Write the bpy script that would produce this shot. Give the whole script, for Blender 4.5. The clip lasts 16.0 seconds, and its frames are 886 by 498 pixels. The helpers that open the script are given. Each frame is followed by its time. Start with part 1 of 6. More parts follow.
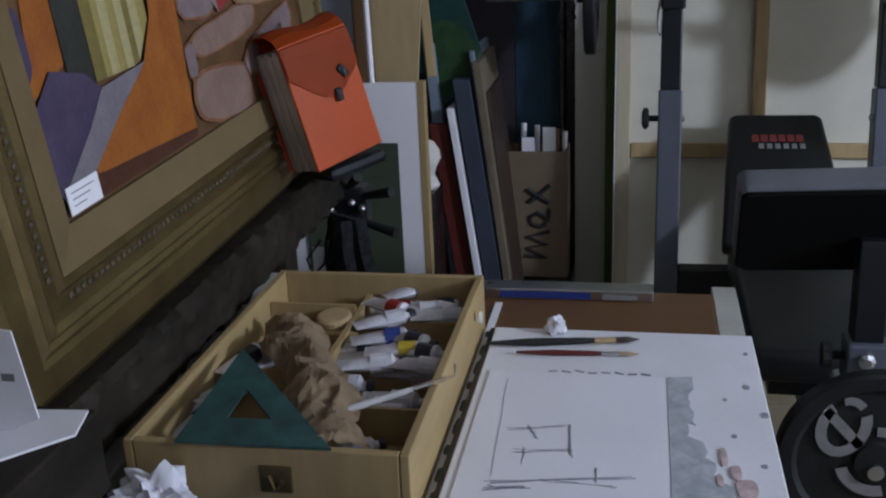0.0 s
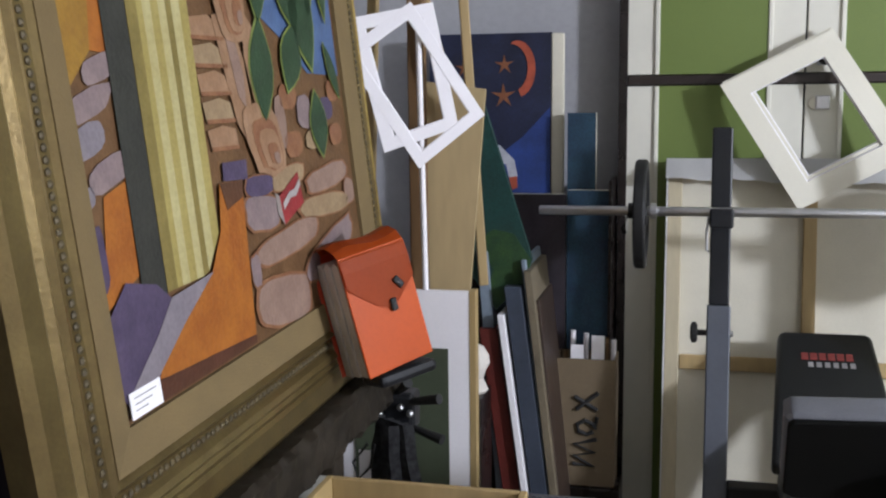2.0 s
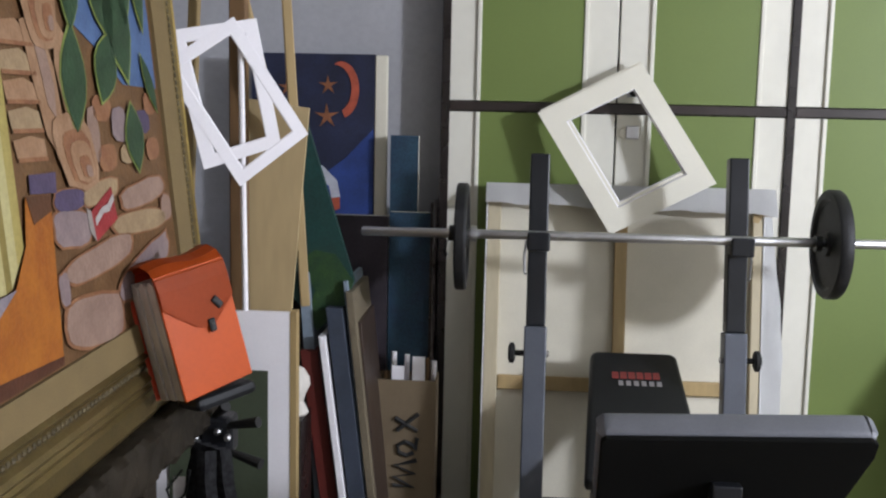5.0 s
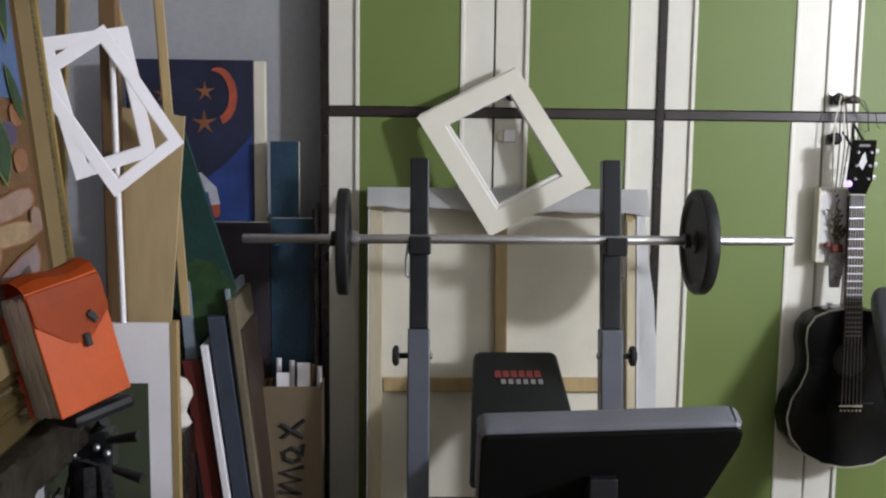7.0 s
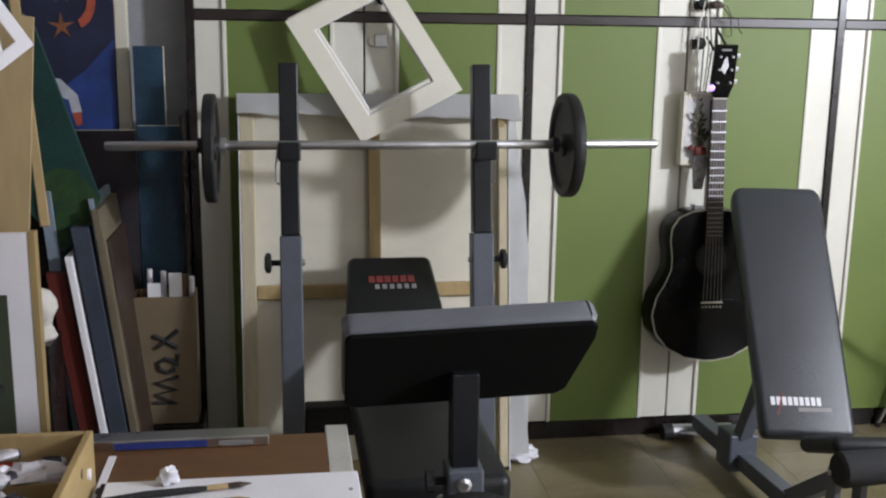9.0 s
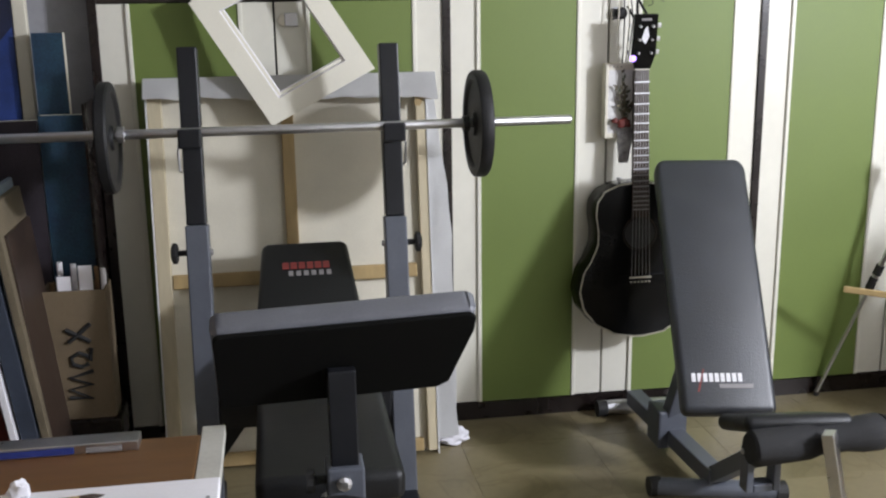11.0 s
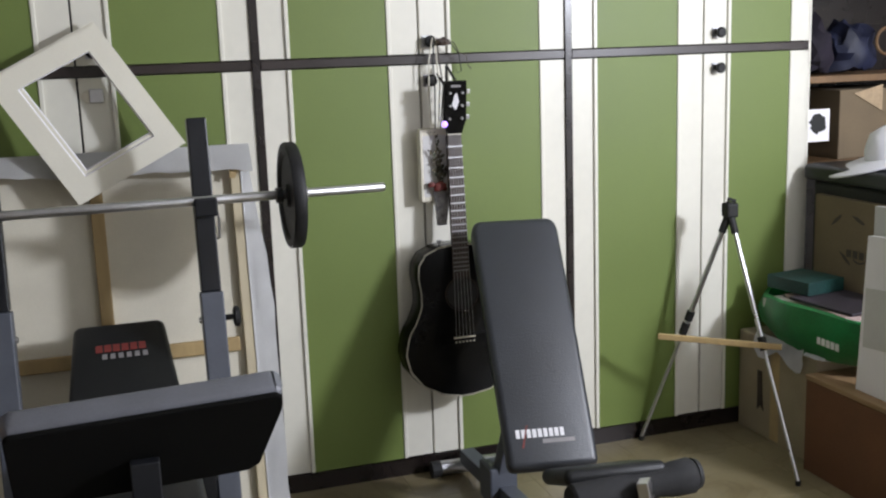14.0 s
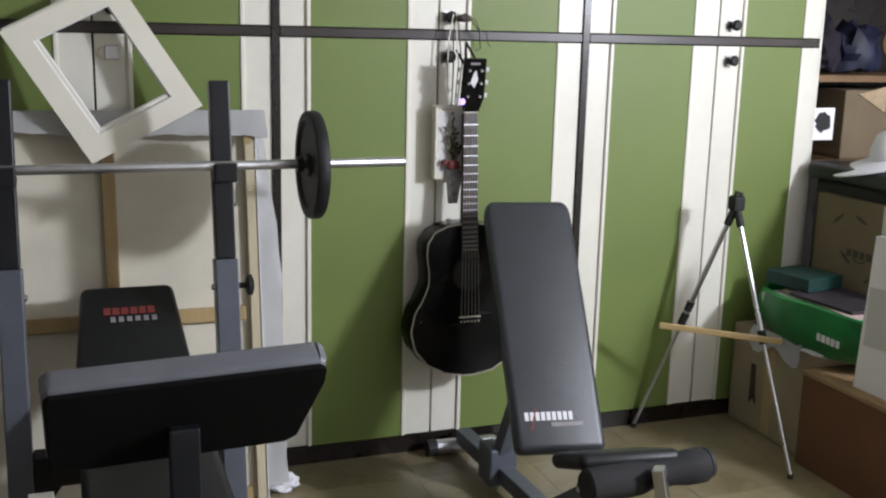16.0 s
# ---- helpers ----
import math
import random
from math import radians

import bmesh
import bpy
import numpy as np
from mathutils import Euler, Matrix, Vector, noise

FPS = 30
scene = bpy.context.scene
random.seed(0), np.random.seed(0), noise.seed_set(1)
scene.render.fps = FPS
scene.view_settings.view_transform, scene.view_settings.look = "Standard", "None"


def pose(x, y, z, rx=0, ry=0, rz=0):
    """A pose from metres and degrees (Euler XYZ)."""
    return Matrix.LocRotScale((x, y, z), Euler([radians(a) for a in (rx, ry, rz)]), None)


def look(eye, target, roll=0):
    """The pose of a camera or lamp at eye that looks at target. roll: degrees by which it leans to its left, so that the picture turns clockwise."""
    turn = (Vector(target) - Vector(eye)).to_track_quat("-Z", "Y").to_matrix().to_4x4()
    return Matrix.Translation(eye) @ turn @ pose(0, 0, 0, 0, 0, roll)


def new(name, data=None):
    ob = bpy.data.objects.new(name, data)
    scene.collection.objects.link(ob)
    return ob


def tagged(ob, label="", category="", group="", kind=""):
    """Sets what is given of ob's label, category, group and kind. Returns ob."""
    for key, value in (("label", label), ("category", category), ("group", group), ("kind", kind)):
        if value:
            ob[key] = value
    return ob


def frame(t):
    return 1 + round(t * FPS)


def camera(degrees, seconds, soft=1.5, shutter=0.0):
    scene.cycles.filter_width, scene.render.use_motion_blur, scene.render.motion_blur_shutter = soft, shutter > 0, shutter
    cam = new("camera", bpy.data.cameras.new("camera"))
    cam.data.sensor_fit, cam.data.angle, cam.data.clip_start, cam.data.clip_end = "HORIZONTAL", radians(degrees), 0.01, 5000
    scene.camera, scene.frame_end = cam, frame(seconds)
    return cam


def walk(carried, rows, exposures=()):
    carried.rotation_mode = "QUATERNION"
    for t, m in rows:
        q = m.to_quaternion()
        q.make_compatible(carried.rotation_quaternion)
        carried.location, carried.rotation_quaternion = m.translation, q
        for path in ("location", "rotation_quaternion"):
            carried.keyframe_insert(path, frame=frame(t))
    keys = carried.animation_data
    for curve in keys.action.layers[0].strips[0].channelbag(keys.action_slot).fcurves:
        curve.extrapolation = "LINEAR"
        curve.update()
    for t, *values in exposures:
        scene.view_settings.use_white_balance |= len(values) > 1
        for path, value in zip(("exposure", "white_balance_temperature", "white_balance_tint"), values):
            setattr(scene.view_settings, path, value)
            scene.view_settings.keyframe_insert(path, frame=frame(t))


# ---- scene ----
cam = camera(46.4, 16.0, soft=2.2)
PATH = [
    (0, (-0.821, -3.134, 1.304), (-1.191, -1.28, 0.651), -2.5),
    (0.5, (-0.823, -3.139, 1.327), (-1.237, -1.25, 0.818), -1.6),
    (1, (-0.816, -3.156, 1.339), (-1.271, -1.253, 0.924), -1.4),
    (1.5, (-0.808, -3.168, 1.351), (-1.289, -1.26, 0.997), -0.8),
    (2, (-0.811, -3.17, 1.355), (-1.284, -1.25, 1.057), -0.7),
    (2.5, (-0.81, -3.182, 1.363), (-1.263, -1.251, 1.104), -0.2),
    (3, (-0.822, -3.178, 1.359), (-1.217, -1.232, 1.121), 0.1),
    (3.5, (-0.828, -3.171, 1.353), (-1.189, -1.221, 1.094), -0.0),
    (4, (-0.828, -3.172, 1.349), (-1.148, -1.215, 1.092), -0.2),
    (4.5, (-0.822, -3.164, 1.349), (-1.044, -1.193, 1.094), 0.6),
    (7, (-0.8, -3.187, 1.364), (-0.716, -1.205, 1.115), 0.7),
    (7.5, (-0.778, -3.198, 1.368), (-0.629, -1.221, 1.104), 0.6),
    (8, (-0.731, -3.201, 1.355), (-0.498, -1.233, 1.082), 1.1),
    (8.5, (-0.766, -3.19, 1.335), (-0.477, -1.237, 1.01), 1.6),
    (9, (-0.749, -3.202, 1.344), (-0.456, -1.267, 0.933), 0.8),
    (11.5, (-0.497, -3.162, 1.375), (-0.192, -1.243, 0.9), -1.4),
    (12, (-0.488, -3.163, 1.371), (-0.198, -1.241, 0.9), -2.3),
    (12.5, (-0.499, -3.151, 1.388), (-0.194, -1.207, 1.029), -2.3),
    (13, (-0.473, -3.166, 1.411), (-0.136, -1.228, 1.048), -2.5),
    (13.5, (-0.468, -3.185, 1.411), (0.026, -1.284, 1.035), -2.3),
    (14, (-0.448, -3.187, 1.409), (0.151, -1.316, 1.033), -2.0),
    (14.5, (-0.466, -3.209, 1.376), (0.085, -1.321, 1.01), -2.2),
    (15, (-0.467, -3.226, 1.393), (0.121, -1.353, 1.009), -0.8),
    (15.5, (-0.524, -3.191, 1.397), (0.142, -1.343, 1.024), 0.1),
    (16, (-0.601, -3.112, 1.401), (0.076, -1.276, 0.986), 1.4),
]
walk(cam, [(t, look(eye, target, roll)) for t, eye, target, roll in PATH],
     exposures=[(0.0, -0.95, 5600, 10), (0.5, -0.5, 5900, 10), (1.0, -0.1, 6100, 10), (2.0, 0.05, 6250, 10), (4.5, 0.03, 6300, 10), (7.0, -0.23, 6450, 10), (9.0, -0.3, 6450, 10), (11.5, -0.1, 6500, 10), (13.5, -0.35, 6450, 10), (16.0, -0.35, 6450, 10)])

# ---- world, lamp, exposure ----
world = bpy.data.worlds.new("world")
scene.world = world
world.use_nodes = True
world.node_tree.nodes["Background"].inputs["Color"].default_value = (0.5, 0.55, 0.65, 1)
world.node_tree.nodes["Background"].inputs["Strength"].default_value = 0.05


# unseen lamp, placed from the shadows: a narrowed beam and an added fill
LAMP = (2.45, -2.75, 1.92)
beam = bpy.data.lights.new("lamp_beam", "SPOT")
beam.energy, beam.shadow_soft_size, beam.color = 310, 0.14, (0.92, 0.95, 1.06)
beam.spot_size, beam.spot_blend = radians(125), 1.0
new("lamp_beam", beam).matrix_basis = look(LAMP, (-0.75, 0.0, 1.25))
# added fill light at the lamp, to lift the shadows
fill = bpy.data.lights.new("lamp_fill", "POINT")
fill.energy, fill.shadow_soft_size, fill.color = 165, 0.16, (0.92, 0.95, 1.06)
new("lamp_fill", fill).matrix_basis = pose(*LAMP)


# ---- materials ----
def mat(name, colour, rough=0.6, metal=0.0, vary=0.12, scale=8.0, fine=90.0, bump=0.15, colour2=None, stretch=(1, 1, 1), coat=0.0, random_tint=0.0, spec=0.5):
    """A surface with blotches at one scale and grain at another."""
    m = bpy.data.materials.new(name)
    m.use_nodes = True
    nt = m.node_tree
    n, l = nt.nodes, nt.links
    b = n["Principled BSDF"]
    tc = n.new("ShaderNodeTexCoord")
    mp = n.new("ShaderNodeMapping")
    mp.inputs["Scale"].default_value = stretch
    l.new(tc.outputs["Object"], mp.inputs["Vector"])
    big = n.new("ShaderNodeTexNoise")
    big.inputs["Scale"].default_value = scale
    big.inputs["Detail"].default_value = 5
    small = n.new("ShaderNodeTexNoise")
    small.inputs["Scale"].default_value = fine
    small.inputs["Detail"].default_value = 3
    l.new(mp.outputs[0], big.inputs["Vector"])
    l.new(mp.outputs[0], small.inputs["Vector"])
    ramp = n.new("ShaderNodeValToRGB")
    ramp.color_ramp.elements[0].position, ramp.color_ramp.elements[1].position = 0.32, 0.68
    c2 = colour2 or tuple(max(0.0, c * (1 - 2.0 * vary)) for c in colour)
    ramp.color_ramp.elements[0].color = (*c2, 1)
    ramp.color_ramp.elements[1].color = (*colour, 1)
    l.new(big.outputs["Fac"], ramp.inputs["Fac"])
    mul = n.new("ShaderNodeMixRGB")
    mul.blend_type = "MULTIPLY"
    mul.inputs["Fac"].default_value = min(1.0, vary * 2.5)
    sr = n.new("ShaderNodeValToRGB")
    sr.color_ramp.elements[0].position, sr.color_ramp.elements[1].position = 0.35, 0.6
    sr.color_ramp.elements[0].color = (0.72, 0.72, 0.72, 1)
    l.new(small.outputs["Fac"], sr.inputs["Fac"])
    l.new(ramp.outputs["Color"], mul.inputs["Color1"])
    l.new(sr.outputs["Color"], mul.inputs["Color2"])
    out = mul.outputs["Color"]
    if random_tint:
        oi = n.new("ShaderNodeObjectInfo")
        hsv = n.new("ShaderNodeHueSaturation")
        mr = n.new("ShaderNodeMapRange")
        mr.inputs["To Min"].default_value, mr.inputs["To Max"].default_value = 1 - random_tint, 1 + random_tint
        l.new(oi.outputs["Random"], mr.inputs["Value"])
        l.new(mr.outputs[0], hsv.inputs["Value"])
        l.new(out, hsv.inputs["Color"])
        out = hsv.outputs["Color"]
    l.new(out, b.inputs["Base Color"])
    rr = n.new("ShaderNodeMapRange")
    rr.inputs["To Min"].default_value, rr.inputs["To Max"].default_value = max(0.02, rough - 0.1), min(1, rough + 0.1)
    l.new(big.outputs["Fac"], rr.inputs["Value"])
    l.new(rr.outputs[0], b.inputs["Roughness"])
    b.inputs["Metallic"].default_value = metal
    b.inputs["Coat Weight"].default_value = coat
    b.inputs["Specular IOR Level"].default_value = spec
    bp = n.new("ShaderNodeBump")
    bp.inputs["Strength"].default_value = bump
    bp.inputs["Distance"].default_value = 0.003
    l.new(small.outputs["Fac"], bp.inputs["Height"])
    l.new(bp.outputs[0], b.inputs["Normal"])
    return m


def glow(name, colour, power):
    m = bpy.data.materials.new(name)
    m.use_nodes = True
    b = m.node_tree.nodes["Principled BSDF"]
    b.inputs["Base Color"].default_value = (*colour, 1)
    b.inputs["Emission Color"].default_value = (*colour, 1)
    b.inputs["Emission Strength"].default_value = power
    return m


def floor_material():
    """Beige marble slabs with veins."""
    m = mat("marble", (0.27, 0.225, 0.130), 0.34, 0, 0.10, 2.2, 40, 0.03, (0.165, 0.135, 0.075))
    nt = m.node_tree
    w = nt.nodes.new("ShaderNodeTexNoise")
    w.inputs["Scale"].default_value, w.inputs["Detail"].default_value, w.inputs["Distortion"].default_value = 3.0, 8, 2.2
    r = nt.nodes.new("ShaderNodeValToRGB")
    r.color_ramp.elements[0].position, r.color_ramp.elements[1].position = 0.47, 0.52
    r.color_ramp.elements[0].color, r.color_ramp.elements[1].color = (1, 1, 1, 1), (0.75, 0.70, 0.6, 1)
    e = r.color_ramp.elements.new(0.57)
    e.color = (1, 1, 1, 1)
    mx = nt.nodes.new("ShaderNodeMixRGB")
    mx.blend_type, mx.inputs["Fac"].default_value = "MULTIPLY", 0.7
    b = nt.nodes["Principled BSDF"]
    old = b.inputs["Base Color"].links[0].from_socket
    tc = nt.nodes.new("ShaderNodeTexCoord")
    nt.links.new(tc.outputs["Object"], w.inputs["Vector"])
    nt.links.new(w.outputs["Fac"], r.inputs["Fac"])
    nt.links.new(old, mx.inputs["Color1"])
    nt.links.new(r.outputs["Color"], mx.inputs["Color2"])
    nt.links.new(mx.outputs["Color"], b.inputs["Base Color"])
    return m


M = dict(
    wall=mat("grey_plaster", (0.42, 0.42, 0.44), 0.85, 0, 0.08, 3, 60, 0.2),
    bounce_wall=mat("pale_plaster", (0.80, 0.78, 0.74), 0.85, 0, 0.06, 3, 60, 0.2),
    ceiling=mat("ceiling_paint", (0.82, 0.81, 0.79), 0.9, 0, 0.05, 3, 60, 0.1),
    grout=mat("grout", (0.33, 0.29, 0.21), 0.9),
    marble=floor_material(),
    white=mat("cream_lacquer", (0.74, 0.72, 0.63), 0.38, 0, 0.035, 3, 30, 0.03),
    green=mat("olive_panel", (0.150, 0.205, 0.048), 0.55, 0, 0.05, 2.5, 220, 0.06),
    black=mat("black_trim", (0.016, 0.011, 0.010), 0.28, 0, 0.15, 8, 90, 0.05),
    steel=mat("chrome", (0.62, 0.62, 0.64), 0.38, 1.0, 0.06, 14, 120, 0.03),
    alu=mat("aluminium", (0.62, 0.62, 0.64), 0.3, 1.0, 0.06, 14, 120, 0.03),
    iron=mat("cast_iron", (0.018, 0.018, 0.019), 0.55, 0.1, 0.2, 20, 160, 0.25, spec=0.35),
    greytube=mat("grey_enamel", (0.105, 0.115, 0.14), 0.42, 0.1, 0.08, 10, 90, 0.05),
    blacktube=mat("black_enamel", (0.013, 0.014, 0.017), 0.38, 0, 0.12, 10, 90, 0.05, spec=0.35),
    vinyl=mat("black_vinyl", (0.0126, 0.0133, 0.0147), 0.42, 0, 0.12, 7, 240, 0.25, spec=0.35),
    vinylgrey=mat("grey_vinyl", (0.15, 0.155, 0.175), 0.45, 0, 0.1, 9, 240, 0.25),
    vinylshine=mat("worn_black_vinyl", (0.024, 0.028, 0.036), 0.40, 0, 0.16, 5, 240, 0.3, spec=0.75),
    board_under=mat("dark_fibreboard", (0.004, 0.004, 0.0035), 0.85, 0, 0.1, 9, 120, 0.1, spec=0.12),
    palepine=mat("pale_stretcher_pine", (0.62, 0.54, 0.37), 0.7, 0, 0.12, 7, 60, 0.1, stretch=(1, 1, 0.15)),
    linen=mat("canvas_back", (0.72, 0.68, 0.56), 0.9, 0, 0.07, 5, 320, 0.3),
    primed=mat("primed_canvas", (0.74, 0.74, 0.74), 0.8, 0, 0.06, 7, 300, 0.3),
    pine=mat("pine", (0.46, 0.33, 0.15), 0.6, 0, 0.14, 7, 60, 0.1, stretch=(1, 1, 0.15)),
    pine_y=mat("pine_along", (0.50, 0.36, 0.16), 0.55, 0, 0.14, 7, 60, 0.1, stretch=(1, 0.15, 1)),
    ply=mat("plywood", (0.50, 0.38, 0.20), 0.6, 0, 0.10, 6, 50, 0.06, stretch=(1, 1, 0.2)),
    brownwood=mat("brown_wood", (0.17, 0.08075, 0.02975), 0.45, 0, 0.16, 6, 60, 0.06, stretch=(0.2, 1, 1)),
    postwood=mat("post_wood", (0.22, 0.125, 0.055), 0.55, 0, 0.16, 6, 60, 0.06, stretch=(1, 1, 0.2)),
    darkwood=mat("carved_dark_wood", (0.034, 0.026, 0.017), 0.68, 0, 0.3, 14, 60, 0.6, stretch=(1, 0.4, 1), spec=0.25),
    gold=mat("antique_gold", (0.1997, 0.1445, 0.05525), 0.33, 0.65, 0.15, 18, 160, 0.15, (0.15, 0.105, 0.042)),
    goldshine=mat("polished_gold", (0.58, 0.41, 0.15), 0.34, 1.0, 0.15, 30, 120, 0.1),
    golddark=mat("dull_gold", (0.1105, 0.0833, 0.03825), 0.6, 0.2, 0.22, 30, 120, 0.35),
    slip=mat("ochre_linen", (0.1827, 0.1275, 0.0527), 0.85, 0, 0.10, 10, 320, 0.3),
    card=mat("cream_card", (0.76, 0.73, 0.62), 0.75, 0, 0.03, 4, 200, 0.05),
    whitecard=mat("white_card", (0.9184, 0.896, 0.93), 0.75, 0, 0.03, 4, 200, 0.05),
    paper=mat("drawing_paper", (0.896, 0.8848, 0.93), 0.85, 0, 0.03, 6, 220, 0.08),
    paintboard=mat("white_painted_board", (0.8664, 0.855, 0.8892), 0.6, 0, 0.04, 7, 150, 0.1),
    greypaint=mat("grey_wash", (0.40, 0.42, 0.45), 0.6, 0, 0.2, 15, 100, 0.1),
    pinkpaint=mat("pink_smear", (0.76, 0.58, 0.58), 0.6, 0, 0.2, 25, 100, 0.1),
    pencil=mat("graphite", (0.30, 0.30, 0.34), 0.6, 0, 0.2, 40, 200, 0.0),
    orange=mat("orange_plastic", (0.50, 0.078, 0.008), 0.42, 0, 0.07, 6, 120, 0.08, spec=0.25),
    orangedark=mat("red_plastic_edge", (0.50, 0.055, 0.02), 0.42, 0, 0.07, 6, 120, 0.08),
    pages=mat("page_stack", (0.72, 0.66, 0.60), 0.8, 0, 0.25, 4, 120, 0.2, stretch=(14, 1, 0.1)),
    cardboard=mat("cardboard", (0.188, 0.14, 0.084), 0.85, 0, 0.08, 6, 120, 0.12),
    cardgrey=mat("grey_cardboard", (0.36, 0.30, 0.20), 0.85, 0, 0.08, 6, 120, 0.12),
    browncard=mat("red_brown_cardboard", (0.165, 0.070, 0.032), 0.75, 0, 0.1, 6, 120, 0.12),
    ink=mat("marker_ink", (0.02, 0.02, 0.02), 0.7, 0, 0.1),
    red=mat("red_print", (0.21, 0.035, 0.03), 0.6, 0, 0.15, 40, 200, 0.05),
    whiteprint=mat("white_print", (0.75, 0.74, 0.76), 0.6, 0, 0.06, 40, 200, 0.05),
    greyprint=mat("grey_print", (0.2604, 0.248, 0.248), 0.6, 0, 0.1, 40, 200, 0.05),
    lacquer=mat("black_lacquer", (0.004, 0.004, 0.004), 0.22, 0, 0.1, 6, 120, 0.02, spec=0.14),
    rosewood=mat("rosewood", (0.055, 0.035, 0.025), 0.45, 0, 0.2, 12, 90, 0.05),
    ivory=mat("ivory_plastic", (0.70, 0.66, 0.55), 0.4, 0, 0.05),
    navy=mat("navy_paint", (0.018, 0.024, 0.065), 0.6, 0, 0.3, 9, 150, 0.2),
    ultra=mat("ultramarine_paint", (0.028, 0.065, 0.27), 0.6, 0, 0.25, 9, 150, 0.2),
    moonred=mat("orange_red_paint", (0.50, 0.10, 0.05), 0.6, 0, 0.2, 30, 150, 0.2),
    stargold=mat("brown_star_paint", (0.30, 0.11, 0.045), 0.6, 0, 0.2, 30, 150, 0.2),
    swanwhite=mat("white_blue_paint", (0.55, 0.56, 0.62), 0.6, 0, 0.15, 20, 150, 0.2),
    tealblue=mat("teal_canvas_paint", (0.0176, 0.06, 0.096), 0.6, 0, 0.4, 16, 150, 0.3, (0.012, 0.035, 0.075)),
    purple=mat("dark_purple_paint", (0.045, 0.034, 0.045), 0.65, 0, 0.3, 9, 150, 0.2),
    tealgreen=mat("teal_green_paint", (0.0096, 0.06, 0.0496), 0.55, 0, 0.4, 8, 150, 0.2, (0.010, 0.035, 0.032)),
    leafgreen=mat("leaf_green_paint", (0.036, 0.088, 0.02), 0.6, 0, 0.5, 22, 150, 0.2, (0.012, 0.045, 0.018)),
    mossgreen=mat("moss_green_mount", (0.06, 0.076, 0.044), 0.7, 0, 0.08),
    redboard=mat("red_board", (0.136, 0.0176, 0.0112), 0.6, 0, 0.15),
    blueboard=mat("slate_blue_board", (0.0496, 0.0624, 0.092), 0.6, 0, 0.15),
    beigeboard=mat("beige_board", (0.19, 0.155, 0.10), 0.7, 0, 0.15),
    bluegrey=mat("pale_blue_board", (0.24, 0.296, 0.36), 0.7, 0, 0.12),
    plaster=mat("white_plaster", (0.70, 0.66, 0.60), 0.8, 0, 0.06),
    cloth=mat("dark_patterned_cloth", (0.075, 0.075, 0.08), 0.9, 0, 0.4, 60, 300, 0.4, (0.015, 0.015, 0.018)),
    darkcloth=mat("dark_violet_cloth", (0.022, 0.016, 0.030), 0.95, 0, 0.3, 10, 300, 0.4),
    rubber=mat("black_rubber", (0.012, 0.012, 0.012), 0.7, 0, 0.1),
    foam=mat("black_foam", (0.014, 0.014, 0.015), 0.85, 0, 0.15, 30, 300, 0.4),
    setsquare=mat("green_plastic_square", (0.045, 0.130, 0.125), 0.5, 0, 0.28, 24, 150, 0.1),
    kraft=mat("kraft_paper", (0.50, 0.37, 0.23), 0.85, 0, 0.15, 14, 120, 0.4),
    tube=mat("paint_tube_white", (0.70, 0.68, 0.72), 0.4, 0.1, 0.1, 30, 120, 0.1, random_tint=0.15),
    tubedark=mat("paint_tube_dark", (0.035, 0.035, 0.05), 0.4, 0.1, 0.1, 30, 120, 0.1),
    tubeyellow=mat("yellow_label", (0.60, 0.43, 0.03), 0.5),
    tubered=mat("red_label", (0.40, 0.03, 0.03), 0.5),
    tubeblue=mat("blue_label", (0.03, 0.05, 0.25), 0.5),
    cork=mat("pale_wood_disc", (0.52, 0.38, 0.19), 0.7),
    tissue=mat("white_tissue", (0.78, 0.77, 0.82), 0.9, 0, 0.05),
    blueplastic=mat("light_blue_sheet", (0.30, 0.42, 0.72), 0.5, 0, 0.1),
    navyplastic=mat("dark_blue_plastic", (0.012, 0.014, 0.06), 0.4),
    baggreen=mat("green_bag", (0.010, 0.21, 0.050), 0.42, 0, 0.2, 10, 120, 0.25),
    pink=mat("pink_cover", (0.45, 0.33, 0.30), 0.7, 0, 0.15),
    beigetable=mat("grey_white_wood", (0.55, 0.54, 0.48), 0.7, 0, 0.08),
    casetop=mat("light_case_wood", (0.34, 0.215, 0.11), 0.55, 0, 0.15, 6, 70, 0.08, stretch=(1, 0.2, 1)),
    brass=mat("worn_brass", (0.60, 0.42, 0.16), 0.35, 0.9, 0.15, 20, 120, 0.1),
    offwhite=mat("aged_white_paper", (0.66, 0.65, 0.64), 0.8, 0, 0.06, 5, 160, 0.1),
    railblack=mat("worn_black_rail", (0.030, 0.020, 0.017), 0.33, 0, 0.2, 5, 90, 0.05, spec=0.55),
    wrapper=mat("grey_printed_wrapper", (0.50, 0.49, 0.50), 0.5, 0, 0.5, 45, 200, 0.2, (0.17, 0.16, 0.17)),
    dried=mat("dried_stems", (0.23, 0.20, 0.13), 0.8, 0, 0.3, 40, 200, 0.2),
    palegrey=mat("dried_grey_paint", (0.60, 0.62, 0.66), 0.6, 0, 0.2, 30, 100, 0.15, (0.40, 0.43, 0.46)),
    led=glow("violet_led", (0.42, 0.26, 1.0), 3.0),
)


def paint(name, colour, c2=None):
    k = 0.78
    return mat(name, tuple(c * k for c in colour), 0.55, 0, 0.16, 22, 140, 0.35, tuple(c * k for c in (c2 or [0.7 * v for v in colour])), spec=0.3)


